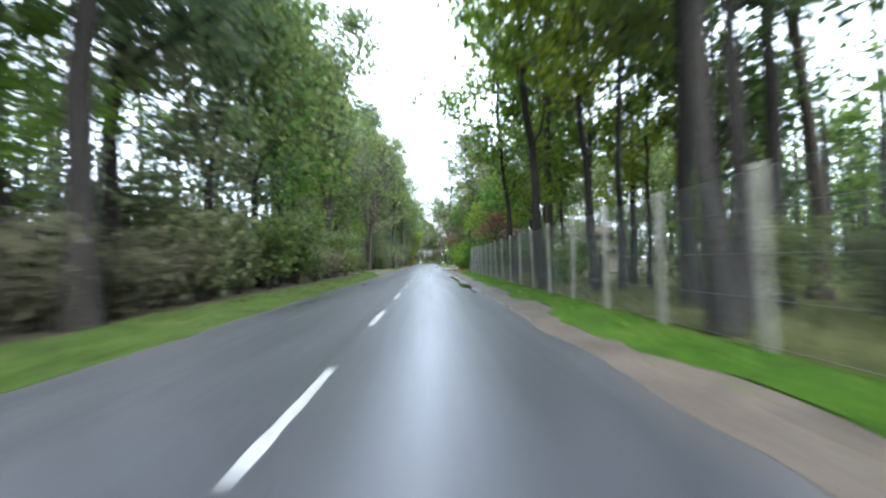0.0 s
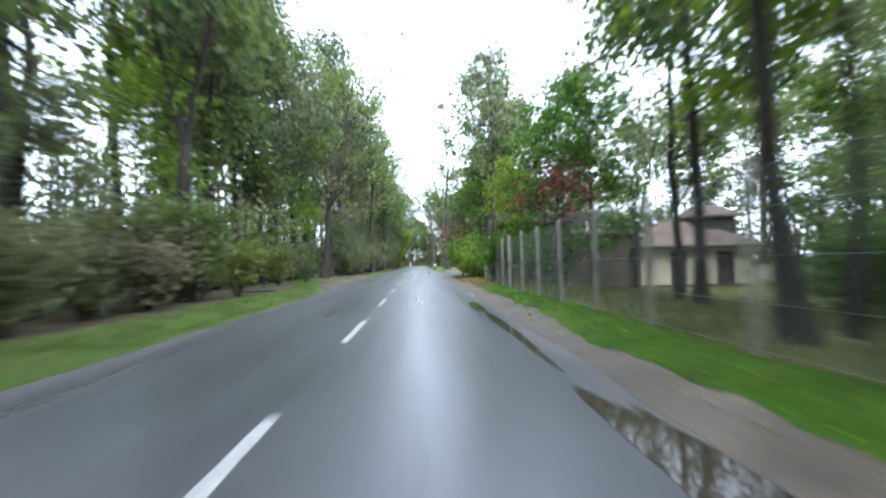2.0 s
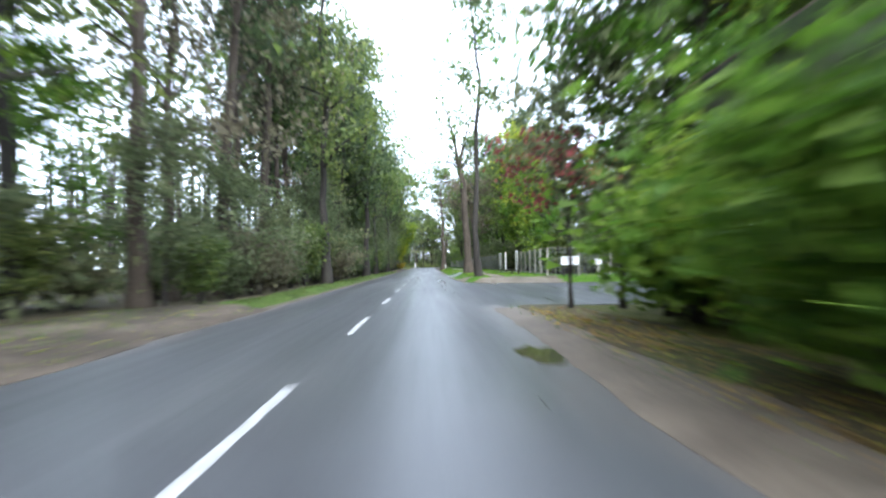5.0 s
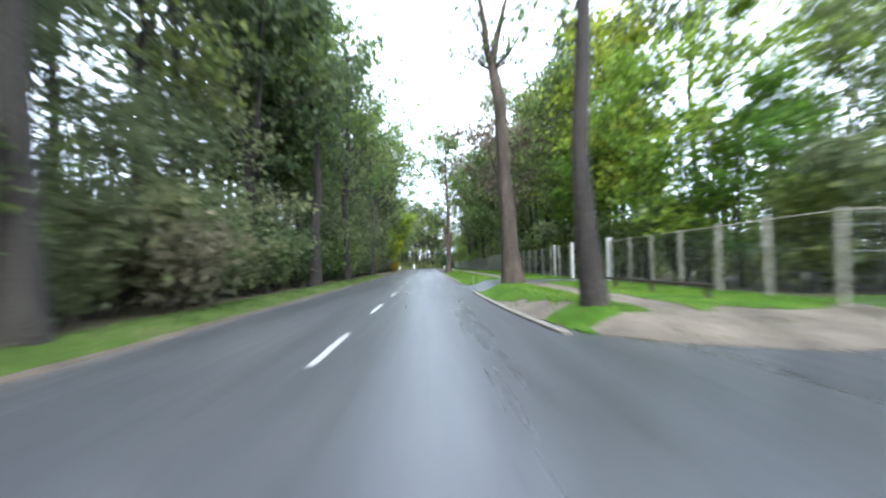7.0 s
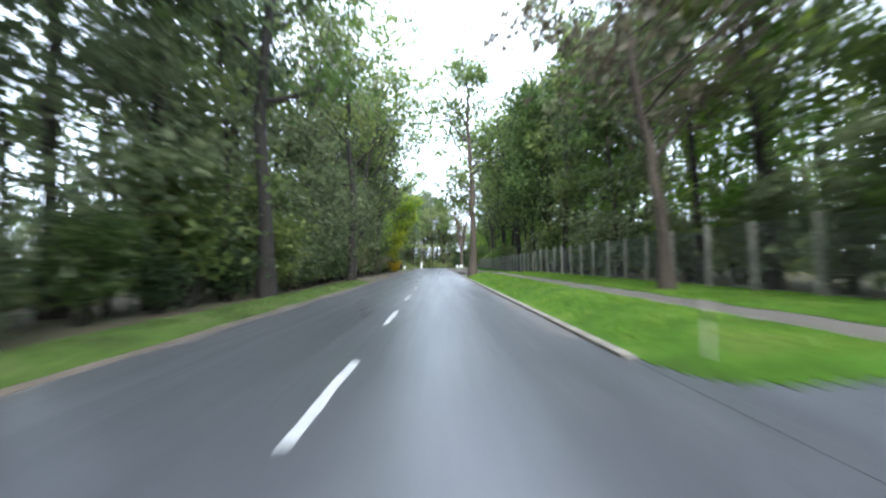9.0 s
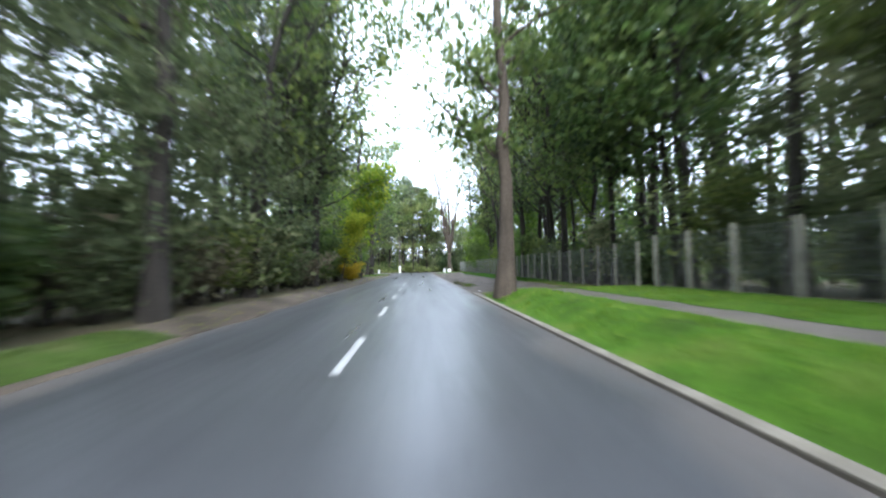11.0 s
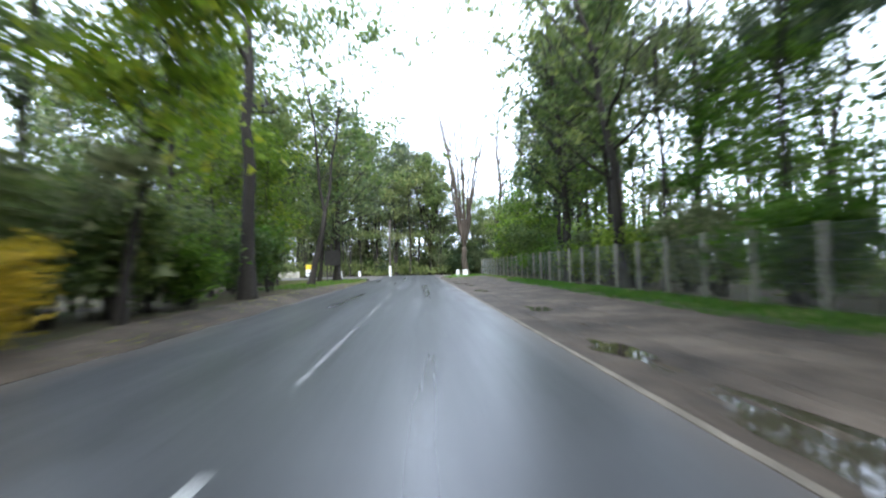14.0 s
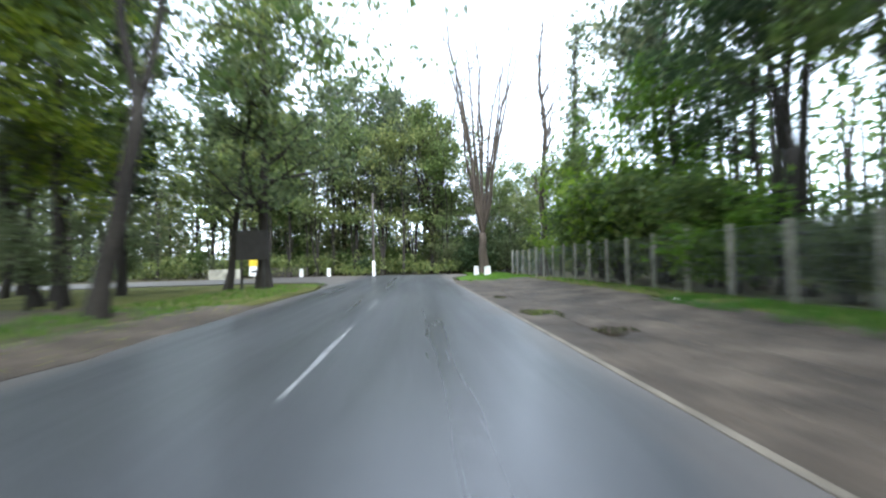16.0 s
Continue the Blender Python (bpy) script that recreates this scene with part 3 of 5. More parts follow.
POOLS = ((4.2, 142.0, 0.66, 4.7), (6.75, 145.6, 0.28, 2.2), (4.2, 148.6, 0.3, 0.9), (4.7, 154.5, 0.35, 0.8), (4.4, 164.2, 0.42, 0.8), (4.75, 170.0, 0.42, 0.4), (4.15, 172.8, 0.5, 0.8), (4.1, 177.2, 0.25, 0.7), (6.6, 138.2, 0.25, 1.6))
whole("lay_by", strip("lay_by", 3.49, 8.2, 131.3, 190, M_MUD, -0.002, 0.02, 0.4, 9, 0.03, 0.13, ((4.5, 0.055), (5.9, 0.05), (5.1, 0.03), (7.2, 0.035)), [(a, b, c, d, 0.047) for a, b, c, d in POOLS]), "muddy unpaved lay-by with tyre ruts", "ground", kind="structure")
whole("verge", tapered_strip("verge", ((39.5, -5.1, -3.2), (40.2, -5.1, -3.45), (40.9, -5.2, -3.7), (42.3, -5.4, -3.95), (44.5, -5.8, -4.4), (46.6, -6.4, -4.9), (48.6, -7.0, -5.6), (51.6, -7.8, -6.5), (54.5, -8.4, -7.5), (56.0, -8.6, -8.4)), M_TURF_SHADE), "grass edge curving away round the bare earth", "grass", kind="structure")
whole("lawn", outline_slab("lawn", [(-3.7, 184), (-4.3, 188.2), (-5.5, 190.8), (-8.5, 191.8), (-16, 190.4), (-40, 182), (-40, 163), (-4.8, 163), (-3.9, 176)], -0.2, -0.015, M_WILD), "rough lawn under the trees at the bend", "grass", kind="structure")
whole("verge", outline_slab("verge", [(4.1, 190.5), (9.9, 190.3), (9.9, 215), (6.4, 213), (6.0, 203.2), (5.8, 199.6), (4.2, 195)], -0.2, -0.006, M_TURF), "grass corner at the bend", "grass", kind="structure")

# water
m_water, wn2, wl2, wb = nodes_of("puddle_water")
wb.inputs["Base Color"].default_value = (0.042, 0.035, 0.024, 1)
wb.inputs["Roughness"].default_value = 0.04
wb.inputs["IOR"].default_value = 1.33
_, wf = noise_ramp(wn2, wl2, 3.0, ((0, (0, 0, 0)), (1, (1, 1, 1))), detail=2.0)
bump(wn2, wl2, wb, wf, 0.12, 0.01)


def puddle(cx, cy, rx, ry, z, seed, label="shallow brown puddle on the road's edge"):
    pts = []
    for k in range(40):
        w = 2 * math.pi * k / 40
        q = 1 + 0.55 * noise.noise((math.cos(w) * 1.3, math.sin(w) * 1.3, seed)) + 0.2 * noise.noise((math.cos(w) * 4, math.sin(w) * 4, seed + 3))
        pts.append((cx + rx * q * math.cos(w), cy + ry * q * math.sin(w)))
    whole("puddle", outline_slab("puddle", pts, z - 0.02, z, m_water), label, "puddle", kind="structure")


for cx, cy, rx, ry in ((2.88, 21.4, 0.3, 2.0), (2.86, 27.4, 0.1, 2.6), (2.9, 17.6, 0.06, 1.2), (2.78, 31.6, 0.16, 1.6), (2.95, 54.5, 0.25, 0.6)):
    puddle(cx, cy, rx, ry, 0.005, cy)
for cx, cy, rx, ry in POOLS:
    puddle(cx, cy, rx, ry, -0.016, cy, "brown rain puddle in the muddy lay-by")

# ---------------------------------------------------------------- fences


def fence(label, xs, spacing, height, material, level, w=0.13, rail=False):
    """A mesh fence along a row of (x, y) corners."""
    ob = tagged(new("fence"), label, "fence")
    me = box_mesh("post", -w / 2, w / 2, -w / 2, w / 2, -0.2, height, material, 0.012)
    v, f, rv, rf = [], [], [], []
    r = random.Random(5)
    for (xa, ya), (xb, yb) in zip(xs, xs[1:]):
        n = round(math.hypot(xb - xa, yb - ya) / spacing)
        for i in range(n + 1):
            q = i / n
            o = part("post", me, ob)
            o.matrix_basis = pose(xa + (xb - xa) * q, ya + (yb - ya) * q, level + r.uniform(-.05, .03), r.uniform(-1, 1), r.uniform(-1.2, 1.2), r.uniform(-4, 4))
        a, b = Vector((xa, ya, level)), Vector((xb, yb, level))
        d = (b - a).normalized()
        length = (b - a).length
        off = Vector((d.y, -d.x, 0)) * -(w / 2 + 0.01)
        for z in (0.1, 0.6, 1.1, 1.6, height - 0.12):
            tube([a + off + Vector((0, 0, z)), b + off + Vector((0, 0, z))], [0.004, 0.004], 3, v, f, False)
        if rail:
            tube([a + off + Vector((0, 0, height - 0.06)), b + off + Vector((0, 0, height - 0.06))], [0.014, 0.014], 6, rv, rf, False)
        top = height - 0.12
        step = 0.12
        for sgn in (1, -1):
            k = 0
            while k * step < length - 0.01:
                u = k * step
                run = min(top - 0.1, length - u if sgn > 0 else u)
                if run > 0.3:
                    tube([a + off + d * u + Vector((0, 0, 0.1)), a + off + d * (u + sgn * run) + Vector((0, 0, 0.1 + run))], [0.0028, 0.0028], 3, v, f, False)
                k += 1
    part("wire_mesh", mesh_of("wire_mesh", v, f, M_WIRE), ob, "rusty grey wire mesh", "stuff")
    if rail:
        part("top_rail", mesh_of("top_rail", rv, rf, M_CONCRETE, True), ob)
    return ob


fence("weathered concrete post and wire mesh fence", [(4.85, -19.0), (4.85, 37.0), (5.5, 48.0)], 2.155, 2.15, M_CONCRETE, 0.16, 0.09)
fence("pale grey post and wire mesh fence with top rail", [(28, 76.6), (9.3, 77.0)], 2.1, 1.95, M_CONCRETE, 0.25, 0.075, True)
fence("pale post and wire mesh fence with white top rail", [(9.3, 77.0), (9.6, 88.0)], 2.0, 1.85, M_CONCRETE, 0.33, 0.09, True)
fence("pale post and wire mesh fence beside the footpath", [(9.35, 92.9), (9.5, 126.5)], 2.0, 1.9, M_CONCRETE, 0.33, 0.11)
for x, yy, w in ((9.62, 88.3, 0.1), (9.35, 92.5, 0.06), (9.4, 96.0, 0.06)):
    gate_post = thing("gate_post", "white-painted square post at the driveway opening", "post", "driveway posts")
    part("shaft", box_mesh("shaft", -w, w, -w, w, -0.3, 1.9, M_WHITE, 0.015), gate_post)
    part("cap", box_mesh("cap", -w - 0.02, w + 0.02, -w - 0.02, w + 0.02, 1.902, 1.96, M_WHITE, 0.012), gate_post)
    gate_post.matrix_basis = pose(x, yy, 0.33, 0, 0, 3)
rail_ob = thing("low_rail", "low dark wooden rail beside the footpath", "rail")
for k in range(4):
    part("stub", box_mesh("stub", 7.66, 7.76, 78.5 + k * 2.4, 78.6 + k * 2.4, 0.2, 0.62, M_BARK_BROWN, 0.01), rail_ob)
part("bar", box_mesh("bar", 7.67, 7.75, 78.3, 86.0, 0.622, 0.7, M_BARK_BROWN, 0.015), rail_ob)
fence("grey concrete post and wire mesh fence", [(9.6, 128.0), (9.6, 200.2)], 1.9, 1.95, M_CONCRETE, 0.12, 0.105)

# ---------------------------------------------------------------- trees
protos = [
    tree(11, "tall dark green forest tree", M_BARK, L_DARK, 19, 4.5, 4.2, 0.22, 17, 4700, 0.16, 0.5, upward=0.7),
    tree(12, "tall slender green forest tree", M_BARK, L_MID, 17, 3.6, 3.6, 0.16, 16, 4200, 0.15, 0.46, upward=0.8),
    tree(13, "tall olive green forest tree with thin crown", M_BARK, L_OLIVE, 21, 6.5, 3.8, 0.22, 16, 3000, 0.15, 0.45, upward=1.0),
    tree(14, "leaning dark-barked tree with mid green leaves", M_BARK, L_MID, 16, 3.6, 4.4, 0.2, 16, 4400, 0.15, 0.48, lean=0.14, upward=0.7),
    tree(15, "forked dark-barked forest tree", M_BARK, L_DARK, 20, 5.5, 4.5, 0.27, 18, 4600, 0.16, 0.52, fork=5.0, upward=0.7),
    tree(16, "young bright green forest tree", M_BARK, L_BRIGHT, 10, 1.4, 2.6, 0.09, 14, 3400, 0.115, 0.38, category="sapling", name="sapling"),
    tree(17, "young dense grey-green tree", M_BARK, L_PALE, 8, 0.5, 2.4, 0.08, 16, 3600, 0.115, 0.45, category="sapling", name="sapling"),
    tree(18, "slender nearly bare forest tree", M_BARK, L_OLIVE, 18, 5.0, 2.8, 0.12, 18, 1100, 0.12, 0.4, upward=1.3),
    tree(19, "tall straight brown-barked tree with high crown", M_BARK_BROWN, L_DARK, 22, 8.0, 3.4, 0.28, 16, 3600, 0.15, 0.45, upward=0.8),
]
shrubs = [
    bush(31, "dense dark green roadside bush", L_DARK, 3.1, 1.7, 2000, 0.11),
    bush(32, "grey-green woodland undergrowth bush", L_PALE, 3.1, 1.8, 2000, 0.11),
    bush(33, "fresh green leafy bush", L_MID, 3.5, 1.8, 2600, 0.11),
    bush(34, "brownish withered undergrowth bush", L_DUN, 2.4, 1.6, 1800, 0.1),
]
bright_bush = bush(35, "bright green leafy bush by the fence", L_BRIGHT, 3.2, 1.9, 3800, 0.11)
yellow_bush = bush(36, "bush with yellow autumn leaves", L_GOLD, 2.6, 1.3, 2200, 0.11)
dun = tree(22, "tall forest tree with sparse brownish leaves", M_BARK_BROWN, L_DUN, 19, 4.5, 3.6, 0.2, 18, 2600, 0.13, 0.44, upward=1.0)
leafy = tree(20, "slender tree with lime green leaves behind the fence", M_BARK, L_LIME, 13, 3.4, 3.4, 0.11, 16, 3400, 0.13, 0.42, upward=0.7)
leaning = tree(21, "dark-barked tree leaning towards the road", M_BARK, L_LIME, 17, 5.0, 3.3, 0.18, 18, 3800, 0.14, 0.46, lean=0.09, way=170, upward=0.7)
tall = [protos[0], protos[1], protos[2], protos[3], protos[4], protos[7], protos[8]]
low = [shrubs[0], shrubs[1], shrubs[1], shrubs[2], shrubs[3]]
rnd = random.Random(77)


def plant(x, y, kinds, lo=0.8, hi=1.2, r=rnd):
    stand(r.choice(kinds), x, y, r.uniform(lo, hi), r.uniform(0, 360), -0.1)


def row(seed, x, wide, y0, y1, step, kinds, lo=0.85, hi=1.15):
    """Trees or bushes along the road from y0 to y1, about x, step apart."""
    r = random.Random(seed)
    y = y0 + r.uniform(0, step)
    while y < y1:
        plant(x + r.uniform(-wide, wide), y, kinds, lo, hi, r)
        y += step * r.uniform(0.7, 1.3)


DENSE = [protos[0], protos[1], protos[3], protos[4]]
THIN = [protos[7], protos[7], protos[1], protos[2]]
# forest along the left edge of the road: the first trees, then the rows behind
for k, (y0, y1, x, step, kinds) in enumerate((
        (-14, 37, -7.4, 4.2, DENSE), (37, 62, -9.2, 3.0, THIN + [protos[1]]), (62, 81, -7.6, 3.0, [dun, protos[8], protos[2], dun]), (81, 102, -7.4, 4.4, DENSE + [protos[2]]),
        (102, 117, -7.4, 4.2, tall), (117, 138, -8.0, 4.8, [protos[2], dun, protos[2], protos[7]]), (138, 147, -8.4, 4.0, [protos[7], protos[2]]), (152, 164, -8.8, 7.0, [protos[7], protos[1]]))):
    row(100 + k, x, 0.7, y0, y1, step, kinds)
for k, (y0, y1, step, kinds) in enumerate((
        (-14, 37, 7.0, tall), (37, 80, 5.0, THIN), (80, 146, 7.0, THIN + tall))):
    row(120 + k, -11.0, 1.3, y0, y1, step, kinds)
# undergrowth on the left
for k, (y0, y1, x, step, kinds, lo, hi) in enumerate((
        (-10, 38, -6.2, 2.3, [shrubs[1], shrubs[2], shrubs[1], shrubs[3]], 0.45, 1.15), (38, 63, -9.0, 2.0, [shrubs[1], shrubs[2], shrubs[3]], 0.6, 1.15),
        (62, 81, -6.2, 2.2, [shrubs[1], shrubs[2], shrubs[3]], 0.5, 1.2), (81, 118, -6.1, 2.2, [shrubs[1], shrubs[2], shrubs[0]], 0.5, 1.35), (118, 140, -6.3, 2.3, [shrubs[1], shrubs[3], shrubs[2]], 0.5, 1.15),
        (140, 158, -6.4, 1.9, [shrubs[1], shrubs[2], shrubs[2]], 0.7, 1.2))):
    row(140 + k, x, 0.35, y0, y1, step, kinds, lo, hi)
    row(150 + k, x - 2.6, 0.8, y0, y1, step * 1.7, kinds, lo * 1.3, hi * 1.2)
for k, (y0, y1, x, step, kinds, lo, hi) in enumerate((
        (-10, 37, -7.8, 4.0, [protos[6], protos[6], protos[5]], 0.5, 1.1), (38, 62, -9.6, 4.0, [protos[6], protos[5]], 0.6, 0.9), (62, 81, -7.0, 3.4, [protos[6]], 0.45, 0.8),
        (81, 118, -7.0, 4.2, [protos[6]], 0.5, 1.1), (118, 140, -7.2, 4.2, [protos[6]], 0.6, 1.0))):
    row(160 + k, x, 0.6, y0, y1, step, kinds, lo, hi)
# forest beyond the fences on the right
for k, (y0, y1, x, wide, step, kinds, lo, hi) in enumerate((
        (-12, 27, 7.8, 0.9, 5.6, [leafy, leafy, protos[1], protos[7]], 0.85, 1.15), (-12, 30, 11.5, 1.6, 4.6, [leafy, protos[1], protos[7], protos[2]], 0.85, 1.15),
        (-12, 26, 15.5, 1.6, 6.0, tall, 0.85, 1.1), (22, 42, 22.0, 2.5, 6.0, [leafy, protos[7]], 0.6, 0.85),
        (80, 90, 11.6, 0.7, 3.4, [protos[5], protos[6], protos[5]], 0.5, 0.72), (90, 98, 11.4, 0.7, 4.0, [leafy, protos[5], leafy], 0.7, 0.9), (88, 98, 14.8, 1.4, 4.4, [leafy, protos[5], protos[2]], 0.75, 1.0),
        (97, 117, 11.2, 0.6, 3.6, [dun, protos[1], protos[2], protos[3]], 0.65, 0.9), (117, 128, 11.0, 0.6, 3.2, [protos[7], protos[1], protos[2], protos[3]], 0.85, 1.1), (97, 128, 14.0, 1.2, 3.8, [protos[7], protos[1], protos[0], protos[8], protos[4]], 0.75, 1.0),
        (128, 146, 11.2, 0.6, 3.4, [protos[1], protos[7], protos[3], protos[1]], 0.85, 1.1), (128, 146, 14.8, 1.3, 4.2, tall, 0.9, 1.1),
        (146, 176, 11.6, 0.7, 4.6, [protos[7], protos[2], protos[1]], 0.85, 1.1), (146, 190, 15.0, 1.4, 4.6, tall, 0.85, 1.1))):
    row(180 + k, x, wide, y0, y1, step, kinds, lo, hi)
for k, (y0, y1, x, step, kinds, lo, hi) in enumerate((
        (-10, 15, 10.0, 4.0, [shrubs[2], shrubs[1]], 0.6, 0.9), (80, 98, 11.6, 2.6, [shrubs[2], shrubs[0], protos[5]], 0.7, 1.0),
        (94, 128, 11.4, 2.2, [shrubs[0], shrubs[1], shrubs[2]], 0.8, 1.2), (98, 128, 12.4, 4.0, [protos[5], protos[6]], 0.65, 0.9),
        (128, 176, 11.4, 3.0, [shrubs[2], shrubs[0], shrubs[1], bright_bush], 0.8, 1.15), (130, 176, 12.6, 5.0, [protos[5], shrubs[2]], 0.6, 0.85), (176, 200, 12.6, 4.0, [shrubs[2], protos[5]], 0.7, 0.95))):
    row(200 + k, x, 0.6, y0, y1, step, kinds, lo, hi)
# round the huts and the side road
for x, yy, k, q in ((7.2, 58.0, 4, 0.9), (9.2, 59.4, 0, 0.8), (13.5, 58.0, 0, 0.9), (24.0, 53, 4, 0.7), (28, 42, 3, 0.7), (30, 56, 0, 0.9), (17, 59, 2, 0.9), (9.0, 58.2, 3, 0.9), (12.0, 174.5, 4, 0.85), (11.8, 147.5, 0, 0.9), (-7.0, 139.5, 0, 0.95), (-6.8, 142.6, 1, 1.0), (-5.4, 81.2, 6, 0.4), (-8.6, 145.5, 2, 1.0), (-9.6, 149.0, 0, 0.85), (-10.6, 141.0, 4, 1.0), (-7.4, 91.5, 0, 1.0), (-8.0, 95.4, 3, 1.05), (-9.6, 98.5, 4, 1.0), (-8.6, 75.6, 2, 0.95), (-9.6, 79.4, 1, 1.0), (-8.2, 84.0, 2, 1.0), (7.4, 40.7, 5, 0.8), (-8.6, 88.4, 2, 1.0), (-9.4, 93.2, 1, 1.05), (-7.6, 148.4, 2, 0.95), (9.0, 39.0, 5, 0.9), (11.0, 35.5, 3, 0.85), (8.3, 30.2, 1, 0.95), (15.4, 179.6, 0, 0.85), (11.4, 130.0, 3, 1.0), (12.8, 133.6, 0, 0.95), (13.8, 129.0, 4, 0.9), (-10.6, 178.0, 3, 0.8), (-12.0, 183.0, 0, 0.75), (16.2, 185.0, 4, 0.8), (12.2, 171.5, 3, 0.9), (6.0, 6.6, 1, 0.95), (7.0, 21.4, 8, 0.8), (-7.2, 103.6, 1, 1.0), (-8.4, 100.4, 0, 1.0), (-8.4, 39.6, 1, 1.0), (-9.8, 43.4, 4, 1.0), (-9.6, 47.4, 1, 1.0)):
    stand(protos[k], x, yy, q, rnd.uniform(0, 360), -0.1)
for x, yy, k, q in ((8.6, 59.2, 5, 0.95), (6.6, 57.8, 5, 0.9), (6.6, 60.0, 6, 0.9), (7.6, 60.0, 6, 1.1), (11.5, 60.4, 6, 1.1), (6.2, 42.4, 5, 0.62)):
    stand(protos[k], x, yy, q, rnd.uniform(0, 360), -0.1)
for x, yy, q in ((5.0, 49.4, 0.7), (5.0, 51.6, 0.95), (5.8, 54.0, 1.0), (6.2, 56.4, 1.05), (5.5, 48.6, 0.55), (6.9, 39.6, 0.7), (7.4, 41.4, 0.8), (7.7, 20.2, 0.75), (9.7, 27.2, 0.7), (5.9, 42.0, 0.95), (6.3, 40.5, 0.85), (7.8, 40.2, 0.9)):
    stand(bright_bush, x, yy, q, rnd.uniform(0, 360), -0.1)
maple = tree(50, "small tree with reddish autumn leaves by the fence", M_BARK, L_RED, 4.6, 2.0, 1.9, 0.07, 14, 600, 0.085, 0.3)
maple.matrix_basis = pose(6.9, 37.4, 0.0)
for x, yy, q in ((5.2, 60.0, 0.9),):
    stand(maple, x, yy, q, rnd.uniform(0, 360), -0.1)
crooked = tree(55, "crooked dark tree with open spreading limbs on the lawn", M_BARK, L_OLIVE, 11, 3.2, 5.0, 0.24, 14, 900, 0.13, 0.4, upward=0.6, fork=3.0, arms=3)
crooked.matrix_basis = pose(12.6, 42.0, ground_z(12.6, 42.0) - 0.1)
stand(protos[2], 6.0, 47.4, 0.7, 60, -0.1)
stand(leafy, 11.6, 91.4, 1.05, 10, -0.1)
stand(leafy, 12.8, 95.6, 1.1, 130, -0.1)
# yellow-green group on the left edge
gold = tree(41, "yellow-green roadside tree leaning over the road", M_BARK, L_YELLOW, 9.6, 2.8, 2.4, 0.11, 20, 5000, 0.12, 0.36, lean=0.24, way=0)
gold.matrix_basis = pose(-5.0, 151.8, 0.0)
stand(gold, -5.0, 146.0, 0.5, 10, -0.1)
stand(shrubs[0], -6.3, 48.8, 0.5, 10, 0.0)
stand(shrubs[2], -6.6, 44.0, 0.6, 80, -0.1)
stand(yellow_bush, -4.6, 148.4, 0.62, 30, -0.1)
stand(shrubs[3], -5.3, 80.8, 1.15, 30, -0.1)
for x, yy, q in ((-6.4, 165.0, 0.55), (-8.6, 169.0, 0.7), (-9.5, 176.4, 0.75), (-13.0, 180.5, 0.9), (-16.5, 178.0, 0.9)):
    stand(leafy, x, yy, q, yy * 40, -0.3)
stand(bright_bush, -5.6, 156.0, 0.7, 30, -0.1)
stand(bright_bush, -7.5, 164.0, 1.1, 90, -0.1)
for x, yy, k, q in ((-6.5, 153.6, 2, 0.95), (-7.0, 158.4, 1, 1.0), (-6.2, 161.6, 2, 0.8), (-6.8, 166.4, 2, 0.95), (-9.4, 160.2, 1, 1.3), (-9.6, 155.0, 2, 1.3), (-9.2, 167.2, 1, 1.1)):
    stand(shrubs[k], x, yy, q, yy * 50, -0.1)
for x, yy, k, q in ((-7.9, 162.2, 5, 0.9), (-8.4, 166.0, 6, 0.85)):
    stand(protos[k], x, yy, q, yy * 70, -0.1)
arch = tree(42, "broad dark-barked tree arching over the road", M_BARK, L_MID, 16, 3.6, 5.6, 0.19, 24, 4800, 0.125, 0.42, lean=0.22, way=10, fork=4.4)
arch.matrix_basis = pose(-6.3, 173.3, -0.1) @ Matrix.Scale(1.22, 4)
for x, yy, q, w in ((-7.4, 134.5, 1.0, 90), (-7.2, 117.0, 1.0, 110)):
    stand(arch, x, yy, q, w, -0.1)
oak = tree(48, "tall dark-barked tree with thin high crown behind the fence", M_BARK, L_MID, 18, 4.0, 5.6, 0.25, 20, 3000, 0.13, 0.42, lean=0.14, way=185)
oak.matrix_basis = pose(10.6, 139.0, -0.1)
for x, yy, q, w in ((10.5, 150.0, 1.1, 20), (10.7, 162.0, 1.05, 340), (10.9, 170.0, 0.95, 30), (11.4, 144.5, 1.0, 350), (-6.6, 56.0, 0.95, 180), (-6.0, 140.8, 1.1, 175), (-6.2, 130.5, 1.05, 190)):
    stand(oak, x, yy, q, w, -0.1)
lime = tree(43, "dense dark green lime tree on the lawn", M_BARK, L_DARK, 17, 2.4, 5.0, 0.34, 26, 7600, 0.15, 0.55)
lime.matrix_basis = pose(-6.9, 186.4, -0.1)
edge = tree(46, "thick dark-barked tree at the edge of the woods", M_BARK, L_MID, 23, 6.5, 4.2, 0.3, 20, 3600, 0.14, 0.46)
edge.matrix_basis = pose(-5.5, 160.0, 0.0)
for x, yy, q, w in ((-4.9, 93.8, 1.0, 50), (-4.8, 76.0, 0.95, 220), (-5.3, 106.0, 0.95, 300), (-5.2, 122.0, 0.9, 100), (-5.4, 8.5, 0.9, 190)):
    stand(edge, x, yy, q, w, -0.1)
for x, yy, q, w in ((5.25, 15.3, 1.0, 0), (5.25, 5.9, 0.95, 15), (6.2, 12.9, 0.8, 10), (6.0, 24.8, 0.9, 350), (9.6, 58.4, 0.9, 10), (8.8, 24.2, 0.6, 40)):
    stand(leaning, x, yy, q, w, -0.1)
